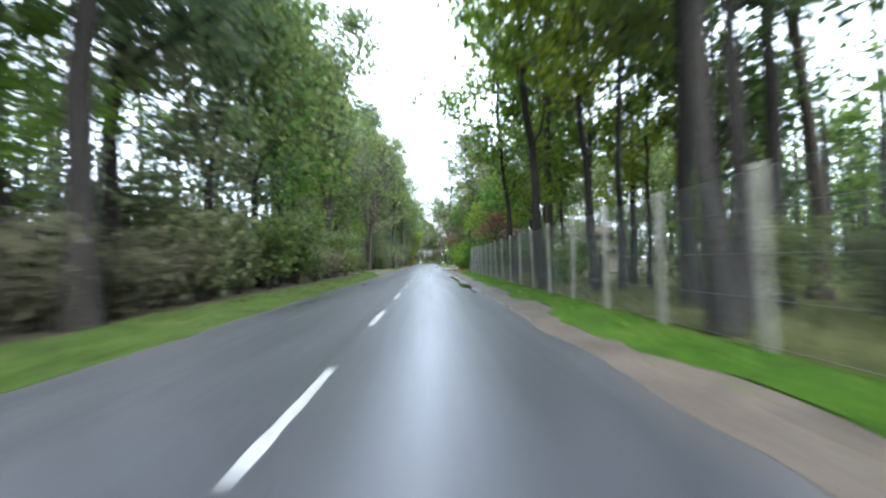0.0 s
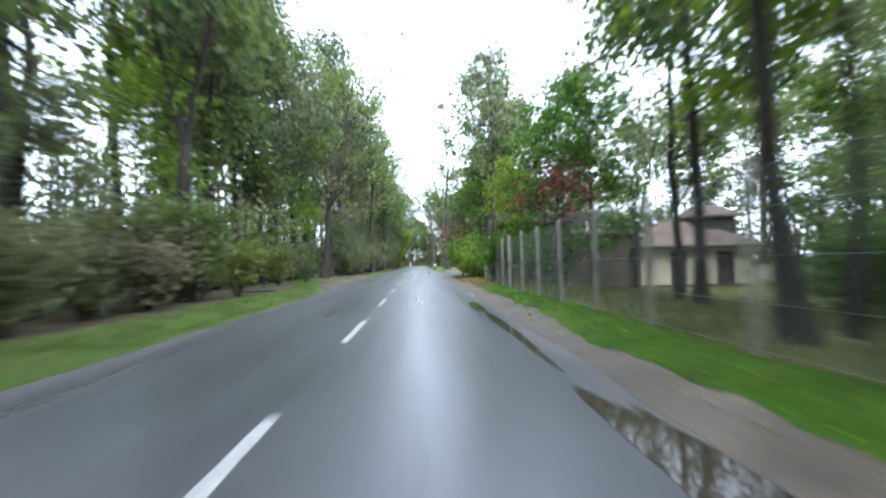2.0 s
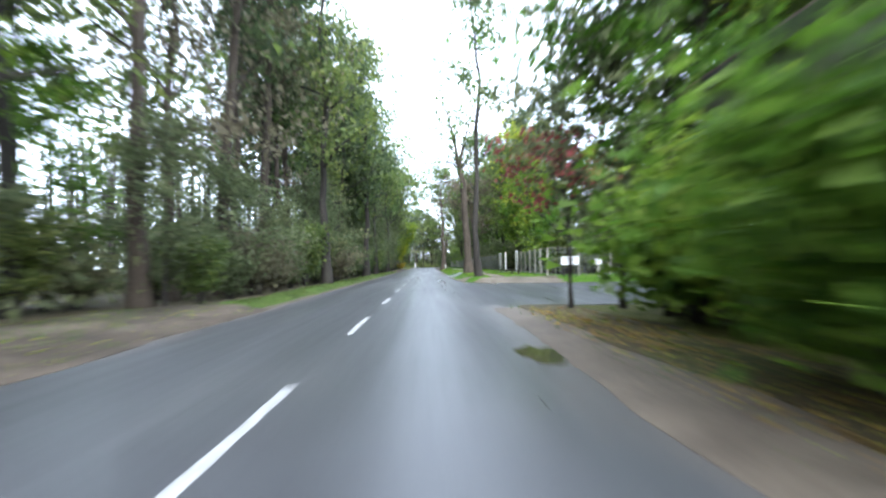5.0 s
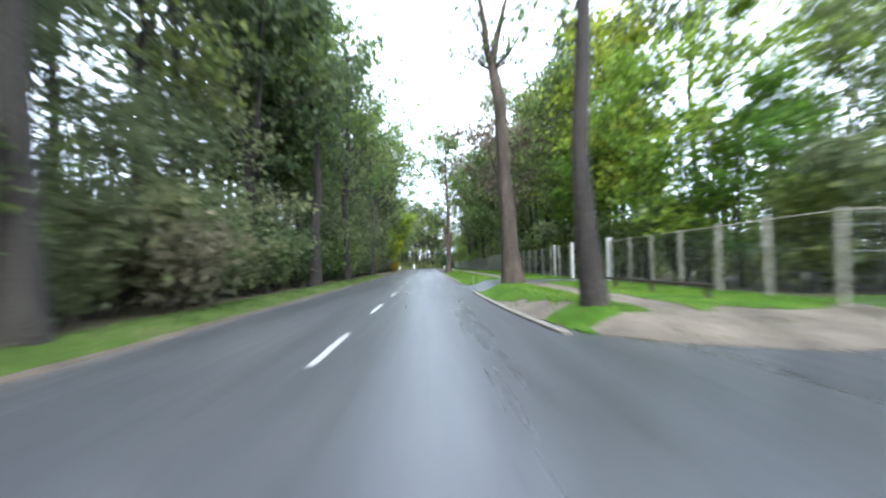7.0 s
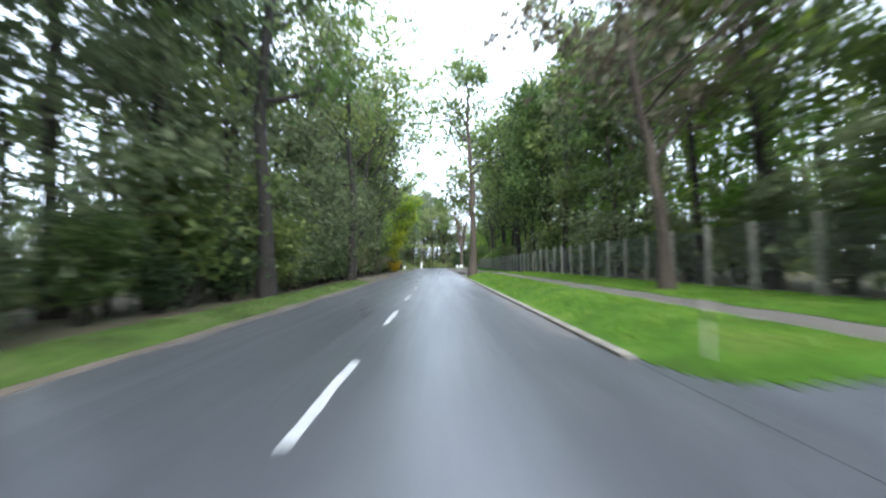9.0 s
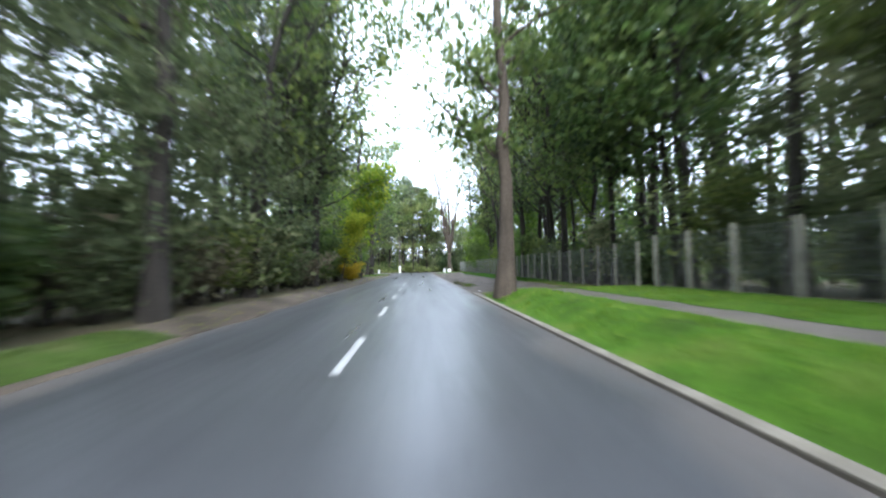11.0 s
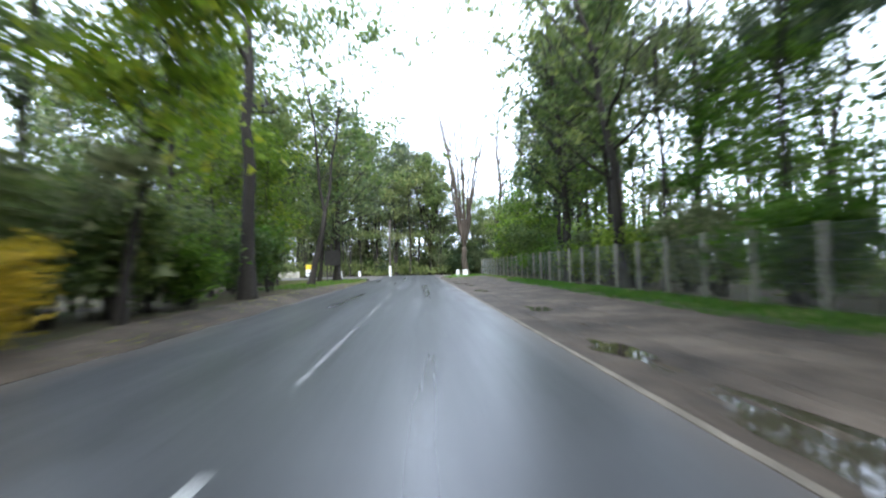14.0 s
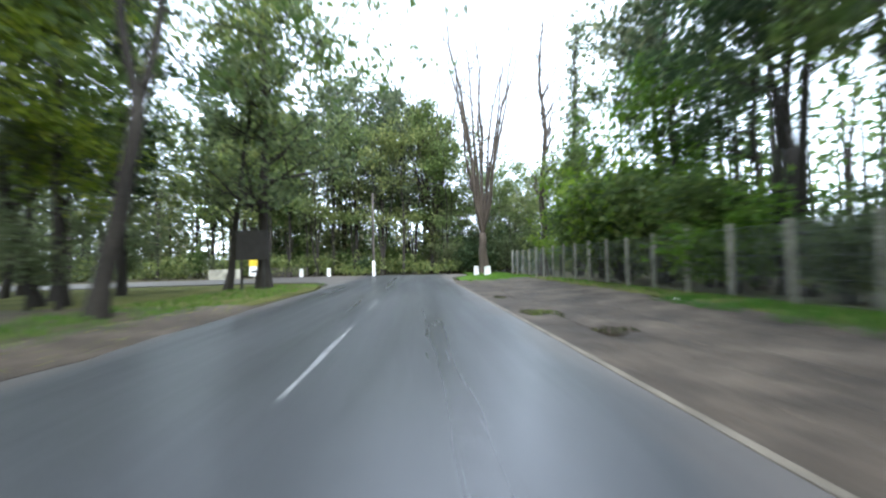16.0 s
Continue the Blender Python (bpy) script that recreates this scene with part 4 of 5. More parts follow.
for x, yy, k, q in ((-8.6, 186.0, 3, 0.9), (-13.5, 176.0, 1, 0.9), (-17.0, 183.0, 3, 0.8), (-11.5, 163.0, 7, 0.9), (-20.0, 170.0, 7, 0.9), (-25.0, 178, 1, 0.9), (-14, 186.5, 6, 0.8), (-18.5, 185.0, 6, 0.7), (-10.5, 176.5, 6, 0.7), (-15.0, 170.0, 7, 0.9), (-22, 184.5, 4, 0.85), (-30, 180, 0, 0.9), (-11.5, 170.5, 1, 0.9)):
    stand(protos[k], x, yy, q, rnd.uniform(0, 360), -0.1)
# overhanging bushes at the far fence
for x, yy, q in ((10.2, 176.5, 0.95), (10.1, 179.5, 1.15), (10.2, 182.5, 1.25), (10.4, 185.5, 1.25), (11.2, 181, 1.6), (11.2, 185, 1.6), (10.3, 188.5, 1.1)):
    stand((bright_bush, shrubs[2])[int(yy * 2) % 2], x + 0.9, yy, q * 1.1, rnd.uniform(0, 360), 0.1)
# trees beyond the bend
for k in range(12):
    plant(-24 + k * 2.4 + rnd.uniform(-.8, .8), 209.5 + rnd.uniform(-1.5, 2.5), THIN, 0.9, 1.1)
for k in range(18):
    plant(-24 + k * 2.4 + rnd.uniform(-.8, .8), 216 + rnd.uniform(-2, 4), (tall if k < 12 else []) + [protos[6]], 0.9, 1.1)
    plant(-23 + k * 2.3 + rnd.uniform(-.8, .8), 211.5 + rnd.uniform(-2, 3), shrubs, 0.6, 0.85)
    plant(-24 + k * 2.4 + rnd.uniform(-.8, .8), 214 + rnd.uniform(-2, 3), low, 0.45, 0.8)
grove = tree(49, "leafy green tree with low crown", M_BARK, L_MEADOW, 16, 2.6, 3.8, 0.26, 20, 5000, 0.14, 0.46, fork=0.8, arms=3)
grove.matrix_basis = pose(-16, 209.5, -0.1)
for x, yy, q in ((-12.6, 211, 0.95), (-9.2, 209.2, 1.05), (-5.6, 211.5, 1.0), (-2.4, 209.6, 0.95), (1.0, 211.2, 1.0), (4.4, 210, 0.9), (11.5, 208.5, 0.6), (15.0, 206, 0.65), (19.0, 208, 0.7), (12.8, 203.5, 0.5), (9.0, 213.0, 0.75), (13.0, 214.5, 0.8), (14.5, 54.6, 0.75), (18.2, 55.2, 0.8), (22.4, 56.5, 0.85), (22.0, 52.5, 0.75), (25.5, 45.0, 0.75), (29.0, 50.0, 0.85), (24.5, 38.0, 0.7), (29.0, 41.0, 0.8), (15.5, 31.0, 0.7), (15.0, 150.0, 0.85), (15.0, 104.0, 0.6), (15.6, 110.0, 0.6), (14.8, 116.0, 0.95), (15.4, 122.0, 0.9), (13.2, 131.0, 0.95), (15.6, 158.5, 0.75), (14.8, 142.5, 0.6), (15.5, 166.0, 0.85), (17.0, 81.0, 0.62), (20.2, 80.2, 0.7), (23.6, 81.5, 0.66), (27.0, 80.0, 0.72), (31.0, 81.0, 0.75), (14.2, 80.6, 0.55), (19.0, 85.5, 0.8), (25.0, 86.0, 0.85), (18.5, 25.0, 0.75), (16.5, 19.0, 0.7), (20.5, 34.5, 0.8), (13.4, 188.0, 0.75), (-20.5, 210.5, 1.0), (-27, 211, 1.0), (-33, 209, 1.0)):
    stand(grove, x, yy, q, rnd.uniform(0, 360), -0.1)
for x, yy, q in ((-11.6, 178.2, 0.85), (-18.0, 185.0, 0.8), (-14.5, 174.0, 0.9), (-24.0, 180.0, 0.9), (-10.4, 165.6, 0.4)):
    stand(arch, x, yy, q, rnd.uniform(0, 360), -0.1)
bare = tree(44, "tall bare many-stemmed tree beyond the bend", M_BARK_BROWN, L_BROWN, 28, 7.0, 4.4, 0.52, 130, 900, 0.09, 0.4, upward=1.5, fork=4.0, arms=11)
bare.matrix_basis = pose(7.9, 205, -0.1)
slender = tree(56, "slender almost leafless dark-barked tree", M_BARK_BROWN, L_BROWN, 20, 4.5, 2.4, 0.3, 46, 350, 0.09, 0.35, upward=1.5)
slender.matrix_basis = pose(11.3, 196.5, -0.1)
stand(bare, 3.0, 212.5, 0.9, 200, -0.1)
for x, yy, k, q in ((6.6, 208.5, 0, 1.2), (8.6, 207.6, 0, 1.0), (10.6, 206.6, 1, 1.2), (12.4, 209, 0, 1.5), (4.6, 209.5, 1, 1.1), (9.6, 210.5, 0, 1.6), (6.9, 212, 0, 1.7)):
    stand(shrubs[k], x, yy, q, rnd.uniform(0, 360), -0.1)
for k in range(9):
    stand(shrubs[(1, 2, 0)[k % 3]], 13.0 + k * 2.2, 79.0 + 0.4 * (k % 2), 1.2 + 0.15 * (k % 3), k * 70, -0.1)
    stand(protos[5 + k % 2], 12.4 + k * 2.4, 82.4 + 0.8 * (k % 2), 0.55 + 0.08 * (k % 3), k * 50, -0.1)
for k in range(13):
    x, yy = (19.5 + k * 1.9, 57.5 + 0.5 * (k % 2)) if k < 6 else (30.5, 56 - (k - 6) * 3.6)
    stand(shrubs[(0, 1, 2)[k % 3]], x, yy, 1.25 + 0.1 * (k % 3), k * 70, -0.1)
poplar = tree(45, "tall narrow nearly leafless poplar", M_BARK, L_OLIVE, 21, 3, 1.7, 0.36, 60, 2600, 0.11, 0.3, upward=2.6)
poplar.matrix_basis = pose(14.6, 198, -0.1)
# landmark trees on the right verge
t1 = tree(51, "tall straight dark-barked tree on the grass verge", M_BARK, L_MID, 22, 5.5, 2.4, 0.21, 18, 2200, 0.13, 0.42, lean=0.015, way=180)
t1.matrix_basis = pose(4.9, 77.8, 0.2)
t2 = tree(52, "tall grey-brown forked tree on the grass verge", M_BARK_BROWN, L_MEADOW, 18, 5.0, 2.4, 0.38, 18, 900, 0.11, 0.36, fork=9.8)
t2.matrix_basis = pose(5.2, 87.9, 0.26)
t3 = tree(53, "thick brown-barked tree at the lay-by", M_BARK_BROWN, L_MID, 19, 4.5, 3.7, 0.31, 20, 6200, 0.125, 0.46)
t3.matrix_basis = pose(4.2, 127.2, 0.02)
t4 = tree(54, "withered brown-leaved tree beside the footpath", M_BARK_BROWN, L_BROWN, 11, 3.5, 4.0, 0.2, 18, 2600, 0.13, 0.45, lean=0.15, way=180)
t4.matrix_basis = pose(7.7, 102.0, 0.3)
for p in protos + shrubs + [dun, leafy, leaning, bright_bush, yellow_bush]:
    drop(p)


def woods(name, x0, x1, y0, y1, count, stems, height, seed, leaf):
    """Joined far woods: many thin stems and a loose cloud of leaves with gaps."""
    rng = np.random.default_rng(seed)
    v, f = [], []
    feet = np.column_stack([rng.uniform(x0, x1, stems), rng.uniform(y0, y1, stems)])
    for x, yy in feet:
        h = height * rng.uniform(0.7, 1.1)
        bend = rng.uniform(-0.6, 0.6, 2)
        tube([(x, yy, -0.3), (x + bend[0] * .3, yy + bend[1] * .3, h * 0.5), (x + bend[0], yy + bend[1], h)], [0.17, 0.12, 0.03], 5, v, f)
    me = mesh_of(name, v, f, M_BARK, True)
    ob = whole(name, me, "dark woods of thin trunks behind the roadside trees", "woods", kind="stuff")
    i = rng.integers(0, stems, count)
    tall_of = height * rng.uniform(0.75, 1.1, stems)
    p = np.empty((count, 3))
    level = rng.beta(0.8, 1.25, count)
    clump = rng.normal(size=(stems, 7, 3)) * np.array([1.3, 1.3, 0.6])
    j = rng.integers(0, 7, count)
    p[:, :2] = feet[i] + clump[i, j][:, :2] + rng.normal(size=(count, 2)) * 0.7
    p[:, 2] = np.maximum(0.1, (np.round(level * 7) / 7) * tall_of[i] + clump[i, j][:, 2] + rng.normal(size=count) * 0.6)
    q, g = leaves_geo(p, 0.32, rng)
    part("foliage", mesh_from_faces("foliage", q, g, leaf), ob, kind="stuff")


def undergrowth(x0, x1, y0, y1, count, height, seed, leaf):
    """A loose tangle of low leaves and thin stems between the trunks."""
    rng = np.random.default_rng(seed)
    n = int((x1 - x0) * (y1 - y0) / 3)
    feet = np.column_stack([rng.uniform(x0, x1, n), rng.uniform(y0, y1, n), np.zeros(n)])
    feet[:, 2] = [ground_z(a, b) for a, b in feet[:, :2]]
    tall_of = height * rng.uniform(0.25, 1.0, n) ** 1.3
    v, f = [], []
    for (x, yy, z), h in zip(feet, tall_of):
        tube([(x, yy, z - 0.2), (x + rng.uniform(-.3, .3), yy + rng.uniform(-.3, .3), z + h)], [0.025, 0.008], 3, v, f, False)
    ob = whole("undergrowth", mesh_of("undergrowth", v, f, M_BARK), "tangled low undergrowth between the trunks", "undergrowth", kind="stuff")
    i = rng.integers(0, n, count)
    p = feet[i] + rng.normal(size=(count, 3)) * np.array([0.6, 0.6, 0.12])
    p[:, 2] += tall_of[i] * rng.beta(1.6, 1.2, count) + 0.1
    q, g = leaves_geo(p, 0.2, rng)
    part("foliage", mesh_from_faces("foliage", q, g, leaf), ob, kind="stuff")


undergrowth(12.6, 18.0, 79, 128, 9000, 3.2, 81, L_MEADOW)
undergrowth(12.0, 18.0, 128, 196, 11000, 3.0, 82, L_MEADOW)
undergrowth(-13.5, -8.6, -16, 60, 12000, 3.4, 83, L_PALE)
undergrowth(-13.5, -8.2, 60, 150, 14000, 3.6, 84, L_PALE)
undergrowth(-34, 22, 206.8, 213, 9000, 2.6, 86, L_MEADOW)
undergrowth(-14, 12, 213, 221, 16000, 6.0, 87, L_MID)
undergrowth(13.0, 18.0, -16, 26, 3000, 2.2, 85, L_MEADOW)
woods("woods", -42, -14.5, -30, 150, 35000, 280, 14.5, 91, L_OLIVE)
woods("woods", 18.5, 42, 98, 215, 24000, 190, 14.5, 92, L_MID)
woods("woods", 18.5, 42, -30, 32, 14000, 110, 17, 93, L_MID)
woods("woods", -60, 45, 224, 248, 26000, 90, 14, 94, L_PALE)
woods("woods", -75, -32, 207, 222, 20000, 90, 14, 99, L_OLIVE)
woods("woods", -34, 30, 214, 223, 17000, 44, 13, 98, L_PALE)
woods("woods", 32, 60, 34, 62, 14000, 80, 16, 95, L_MID)
woods("woods", -75, -50, 150, 230, 22000, 110, 15, 96, L_OLIVE)
# unseen woods behind the camera's start, added only to shape the reflections
woods("woods", -30, 30, -75, -45, 6000, 60, 17, 97, L_DARK)

# ---------------------------------------------------------------- buildings and street furniture
M_PLASTER = surface("cream_plaster", 0.8, ((0.3, (0.36, 0.31, 0.215)), (0.7, (0.5, 0.45, 0.34))), 14.0, rough=0.9, bump_strength=0.3, dist=0.01)
M_PLASTER_DULL = surface("dull_plaster", 0.8, ((0.3, (0.115, 0.112, 0.08)), (0.7, (0.21, 0.2, 0.15))), 12.0, rough=0.9, bump_strength=0.3, dist=0.01)
M_GREY_WALL = surface("grey_plaster", 0.7, ((0.3, (0.062, 0.06, 0.042)), (0.7, (0.125, 0.118, 0.085))), 10.0, rough=0.9, bump_strength=0.4, dist=0.01)
M_TILE = surface("mossy_brown_roofing", 0.8, ((0.3, (0.065, 0.046, 0.034)), (0.7, (0.15, 0.115, 0.088))), 12.0, rough=0.85, bump_strength=0.6, dist=0.02)
M_DARK = surface("dark_stained_wood", 1.5, ((0.3, (0.018, 0.016, 0.014)), (0.7, (0.04, 0.036, 0.03))), 20.0, rough=0.7, bump_strength=0.4, dist=0.01)
M_BOARD = surface("grey_weathered_boards", 1.2, ((0.3, (0.042, 0.033, 0.024)), (0.7, (0.1, 0.08, 0.058))), 16.0, rough=0.85, bump_scale=14.0, bump_strength=0.5, dist=0.01, stretch=(1, 1, 0.15))
m_glass, gn, gl, gb = nodes_of("dark_window_glass")
gb.inputs["Base Color"].default_value = (0.02, 0.022, 0.025, 1)
gb.inputs["Roughness"].default_value = 0.06


def put_box(name, parent, b, material, bevel=0.01, label=""):
    return part(name, box_mesh(name, *b, material, bevel), parent, label)


def wall_with_openings(ob, x0, x1, y, thick, z1, holes, material):
    """A wall facing -y with rectangular openings (xa, xb, za, zb), built of piers, sills and lintels."""
    x = x0
    for xa, xb, za, zb in sorted(holes):
        put_box("wall_pier", ob, (x, xa, y, y + thick, -0.7, z1), material, 0.0)
        if za > 0:
            put_box("wall_sill", ob, (xa, xb, y, y + thick, -0.3, za), material, 0.0)
        put_box("wall_lintel", ob, (xa, xb, y, y + thick, zb, z1), material, 0.0)
        x = xb
    put_box("wall_pier", ob, (x, x1, y, y + thick, -0.7, z1), material, 0.0)


def prism_roof(x0, x1, y0, y1, z0, z1, inset, material, thick=0.12):
    """A hipped roof with thickness."""
    m = (y0 + y1) / 2
    v = [(x0, y0, z0), (x1, y0, z0), (x1, y1, z0), (x0, y1, z0), (x0 + inset, m, z1), (x1 - inset, m, z1)]
    v += [(a, b, c - thick) for a, b, c in v[:4]]
    f = [(0, 1, 5, 4), (1, 2, 5), (2, 3, 4, 5), (3, 0, 4), (0, 6, 7, 1), (1, 7, 8, 2), (2, 8, 9, 3), (3, 9, 6, 0), (6, 9, 8, 7)]
    return mesh_of("roof", v, f, material)


def cottage():
    ob = thing("house", "low cream house with hipped brown roof behind the fence", "house")
    holes = [(15.75, 16.55, -0.4, 1.6), (18.5, 19.4, -0.4, 1.6)]
    wall_with_openings(ob, 13.8, 20.6, 44.0, 0.25, 1.85, holes, M_PLASTER)
    put_box("wall", ob, (13.8, 14.05, 44.25, 47.5, -0.7, 1.85), M_PLASTER)
    put_box("wall", ob, (20.35, 20.6, 44.25, 47.5, -0.7, 1.85), M_PLASTER)
    put_box("wall", ob, (14.05, 20.35, 47.25, 47.5, -0.7, 1.85), M_PLASTER)
    put_box("plinth", ob, (13.74, 20.66, 43.94, 43.998, -0.7, -0.28), M_GREY_WALL, 0.01, "grey rendered plinth")
    for xa, xb, za, zb in holes:
        d = put_box("door", ob, (xa + 0.02, xb - 0.02, 44.12, 44.18, -0.4, zb - 0.02), M_DARK, 0.005, "dark wooden door")
        put_box("handle", d, (xa + 0.08, xa + 0.12, 44.06, 44.12, 0.5, 0.65), M_WIRE, 0.005)
        for xc in (xa - 0.06, xb):
            put_box("door_jamb", ob, (xc, xc + 0.06, 43.97, 43.998, -0.27, zb), M_DARK, 0.004)
    part("roof", prism_roof(13.5, 21.0, 43.4, 48.1, 1.95, 3.5, 2.6, M_TILE), ob)
    put_box("gutter", ob, (13.5, 21.0, 43.3, 43.39, 1.8, 1.9), M_DARK, 0.02)
    part("roof", prism_roof(17.8, 20.6, 44.6, 47.2, 3.8, 4.5, 0.6, M_TILE), ob, "small upper roof")
    put_box("dormer", ob, (18.1, 20.3, 44.9, 46.9, 2.5, 3.7), M_DARK, 0.01, "dark dormer under the upper roof")
    return ob


def hut():
    ob = thing("hut", "grey plastered roadside hut with dark overhanging roof", "hut")
    holes = [(8.55, 9.2, 0.95, 2.25)]
    wall_with_openings(ob, 6.6, 12.4, 49.9, 0.25, 4.24, holes, M_GREY_WALL)
    put_box("wall", ob, (6.6, 6.85, 50.15, 56.5, -0.7, 4.24), M_GREY_WALL)
    put_box("wall", ob, (12.15, 12.4, 50.15, 56.5, -0.7, 4.24), M_GREY_WALL)
    put_box("wall", ob, (6.85, 12.15, 56.25, 56.5, -0.7, 4.24), M_GREY_WALL)
    for xa, xb in ((7.1, 7.62), (9.4, 9.98), (11.7, 12.3)):
        put_box("pilaster", ob, (xa, xb, 49.78, 49.898, -0.7, 4.2), M_PLASTER_DULL, 0.02, "pale plaster pilaster")
    for xa, xb in ((6.62, 7.08), (7.64, 8.5), (10.0, 11.68)):
        put_box("ledge", ob, (xa, xb, 49.84, 49.9, 2.36, 2.44), M_DARK, 0.01)
    w = put_box("window", ob, (8.6, 9.15, 50.0, 50.02, 1.0, 2.2), m_glass, 0.0)
    for b in ((8.55, 8.61, 49.95, 50.05, 0.95, 2.25), (9.14, 9.2, 49.95, 50.05, 0.95, 2.25), (8.61, 9.14, 49.95, 50.05, 0.95, 1.01), (8.61, 9.14, 49.95, 50.05, 2.19, 2.25), (8.86, 8.9, 49.96, 50.04, 1.01, 2.19)):
        put_box("frame", w, b, M_DARK, 0.004)
    put_box("roof", ob, (6.5, 13.0, 49.2, 57.2, 4.25, 4.52), M_DARK, 0.02, "dark boarded roof overhang")
    put_box("roof", ob, (5.9, 6.498, 49.2, 50.8, 4.25, 4.52), M_DARK, 0.02, "dark boarded roof overhang")
    put_box("fascia", ob, (5.9, 6.02, 49.302, 50.8, 3.35, 4.248), M_DARK, 0.01, "deep dark eaves board")
    put_box("fascia", ob, (5.9, 6.6, 49.2, 49.3, 3.35, 4.248), M_DARK, 0.01, "deep dark eaves board")
    put_box("fascia", ob, (6.602, 13.0, 49.2, 49.3, 3.9, 4.248), M_DARK, 0.01, "dark eaves board")
    put_box("moss", ob, (6.55, 12.9, 49.3, 57.0, 4.522, 4.6), M_TILE, 0.03, "brown leaf litter on the roof")
    return ob


cottage()
hut()


def shed():
    """A dark boarded shed beside the house."""
    ob = thing("shed", "dark weathered board shed beside the cream house", "shed")
    for k in range(22):
        x = 9.3 + k * 0.2
        put_box("board", ob, (x, x + 0.185, 44.3, 44.33, -0.6, 2.75 + 0.02 * (k % 3)), M_BOARD, 0.004)
    put_box("wall", ob, (9.3, 13.69, 44.34, 44.4, -0.6, 2.75), M_DARK, 0.0)
    put_box("wall", ob, (9.3, 9.36, 44.4, 47.4, -0.6, 2.75), M_BOARD, 0.0)
    put_box("wall", ob, (9.36, 13.69, 47.34, 47.4, -0.6, 2.75), M_BOARD, 0.0)
    put_box("roof", ob, (9.0, 13.72, 43.9, 47.7, 2.82, 2.94), M_TILE, 0.02)
    put_box("fascia", ob, (9.0, 13.72, 43.84, 43.898, 2.74, 2.94), M_PLASTER_DULL, 0.01, "pale edge board of the roof")


shed()


def far_house():
    ob = thing("house", "pale two-storey house far behind the trees", "house")
    holes = [(-52.6, -51.6, 1.0, 2.4), (-50.4, -49.4, 1.0, 2.4), (-48.2, -47.2, 1.0, 2.4), (-46.0, -45.0, 1.0, 2.4)]
    wall_with_openings(ob, -54, -43.5, 199.0, 0.3, 4.6, holes, M_PLASTER)
    for xa, xb, za, zb in holes:
        w = put_box("window", ob, (xa, xb, 199.12, 199.15, za, zb), m_glass, 0.0)
        put_box("frame", w, ((xa + xb) / 2 - .03, (xa + xb) / 2 + .03, 199.08, 199.12, za, zb), M_WHITE, 0.004)
    put_box("wall", ob, (-54, -53.7, 199.3, 206, -0.3, 4.6), M_PLASTER)
    put_box("wall", ob, (-43.8, -43.5, 199.3, 206, -0.3, 4.6), M_PLASTER)
    part("roof", prism_roof(-54.6, -42.9, 198.4, 206.6, 4.7, 7.0, 3.0, M_TILE), ob)


far_house()
lawn_wall = thing("garden_wall", "low pale grey garden wall across the lawn", "wall")
put_box("body", lawn_wall, (21.6, 27.0, 46.2, 46.4, -0.7, 0.55), M_CONCRETE, 0.02)
put_box("coping", lawn_wall, (21.55, 34.0, 46.15, 46.45, 0.622, 0.7), M_CONCRETE, 0.015)

# sign board and small box on the side road's fence
board = thing("sign_board", "white rectangular sign board with illegible dark lines", "sign")
put_box("panel", board, (10.02, 11.2, 76.36, 76.39, 1.02, 1.56), M_WHITE, 0.008)
for k, (a, b) in enumerate(((10.2, 11.0), (10.28, 10.92), (10.25, 10.7))):
    put_box("text_bar", board, (a, b, 76.354, 76.358, 1.42 - k * 0.15, 1.455 - k * 0.15), M_DARK, 0.0)
for x in (10.2, 11.0):
    put_box("batten", board, (x - .03, x + .03, 76.395, 76.435, 0.0, 1.58), M_DARK, 0.005)
cabinet = thing("meter_box", "small pale metal meter box on a post", "meter box")
put_box("body", cabinet, (12.2, 12.55, 76.1, 76.35, 1.0, 1.4), M_WHITE, 0.015)
put_box("post", cabinet, (12.33, 12.43, 76.18, 76.28, 0.0, 1.0), M_CONCRETE, 0.01)

# white painted blocks at the bend

def block(x, y, w, h, turn):
    ob = thing("bollard", "squat white-painted concrete block bollard", "bollard", "white blocks at the bend")
    v, f = box_geo(-w / 2, w / 2, -w / 2, w / 2, -0.2, h)
    v = [(a * (0.82 if c > 0 else 1), b * (0.82 if c > 0 else 1), c) for a, b, c in v]
    me = mesh_of("block", v, f, M_WHITE)
    bm = bmesh.new()
    bm.from_mesh(me)
    bmesh.ops.bevel(bm, geom=bm.edges[:], offset=0.05, segments=3, affect="EDGES", profile=0.5)
    bm.to_mesh(me)
    bm.free()
    part("block", me, ob)
    ob.matrix_basis = pose(x, y, 0, 0, 0, turn)


block(6.3, 199.4, 0.42, 0.75, 8)
block(7.05, 198.6, 0.4, 0.72, -6)
block(7.5, 200.4, 0.4, 0.72, 20)
block(-7.4, 206.3, 0.4, 0.75, 4)
block(-10.0, 206.0, 0.4, 0.75, 14)


def utility_pole(x, y, h):
    ob = thing("utility_pole", "slim concrete utility pole with white-painted foot", "pole")
    v, f = [], []
    tube([(0, 0, 1.4), (0, 0, h * 0.5), (0, 0, h)], [0.12, 0.1, 0.08], 10, v, f)
    part("shaft", mesh_of("shaft", v, f, M_BARK_PALE, True), ob)
    v, f = [], []
    tube([(0, 0, -0.2), (0, 0, 1.4)], [0.16, 0.145], 10, v, f)
    part("painted_foot", mesh_of("painted_foot", v, f, M_WHITE, True), ob, "white-painted foot")
    ob.matrix_basis = pose(x, y, 0)


utility_pole(-2.9, 205.3, 8.0)


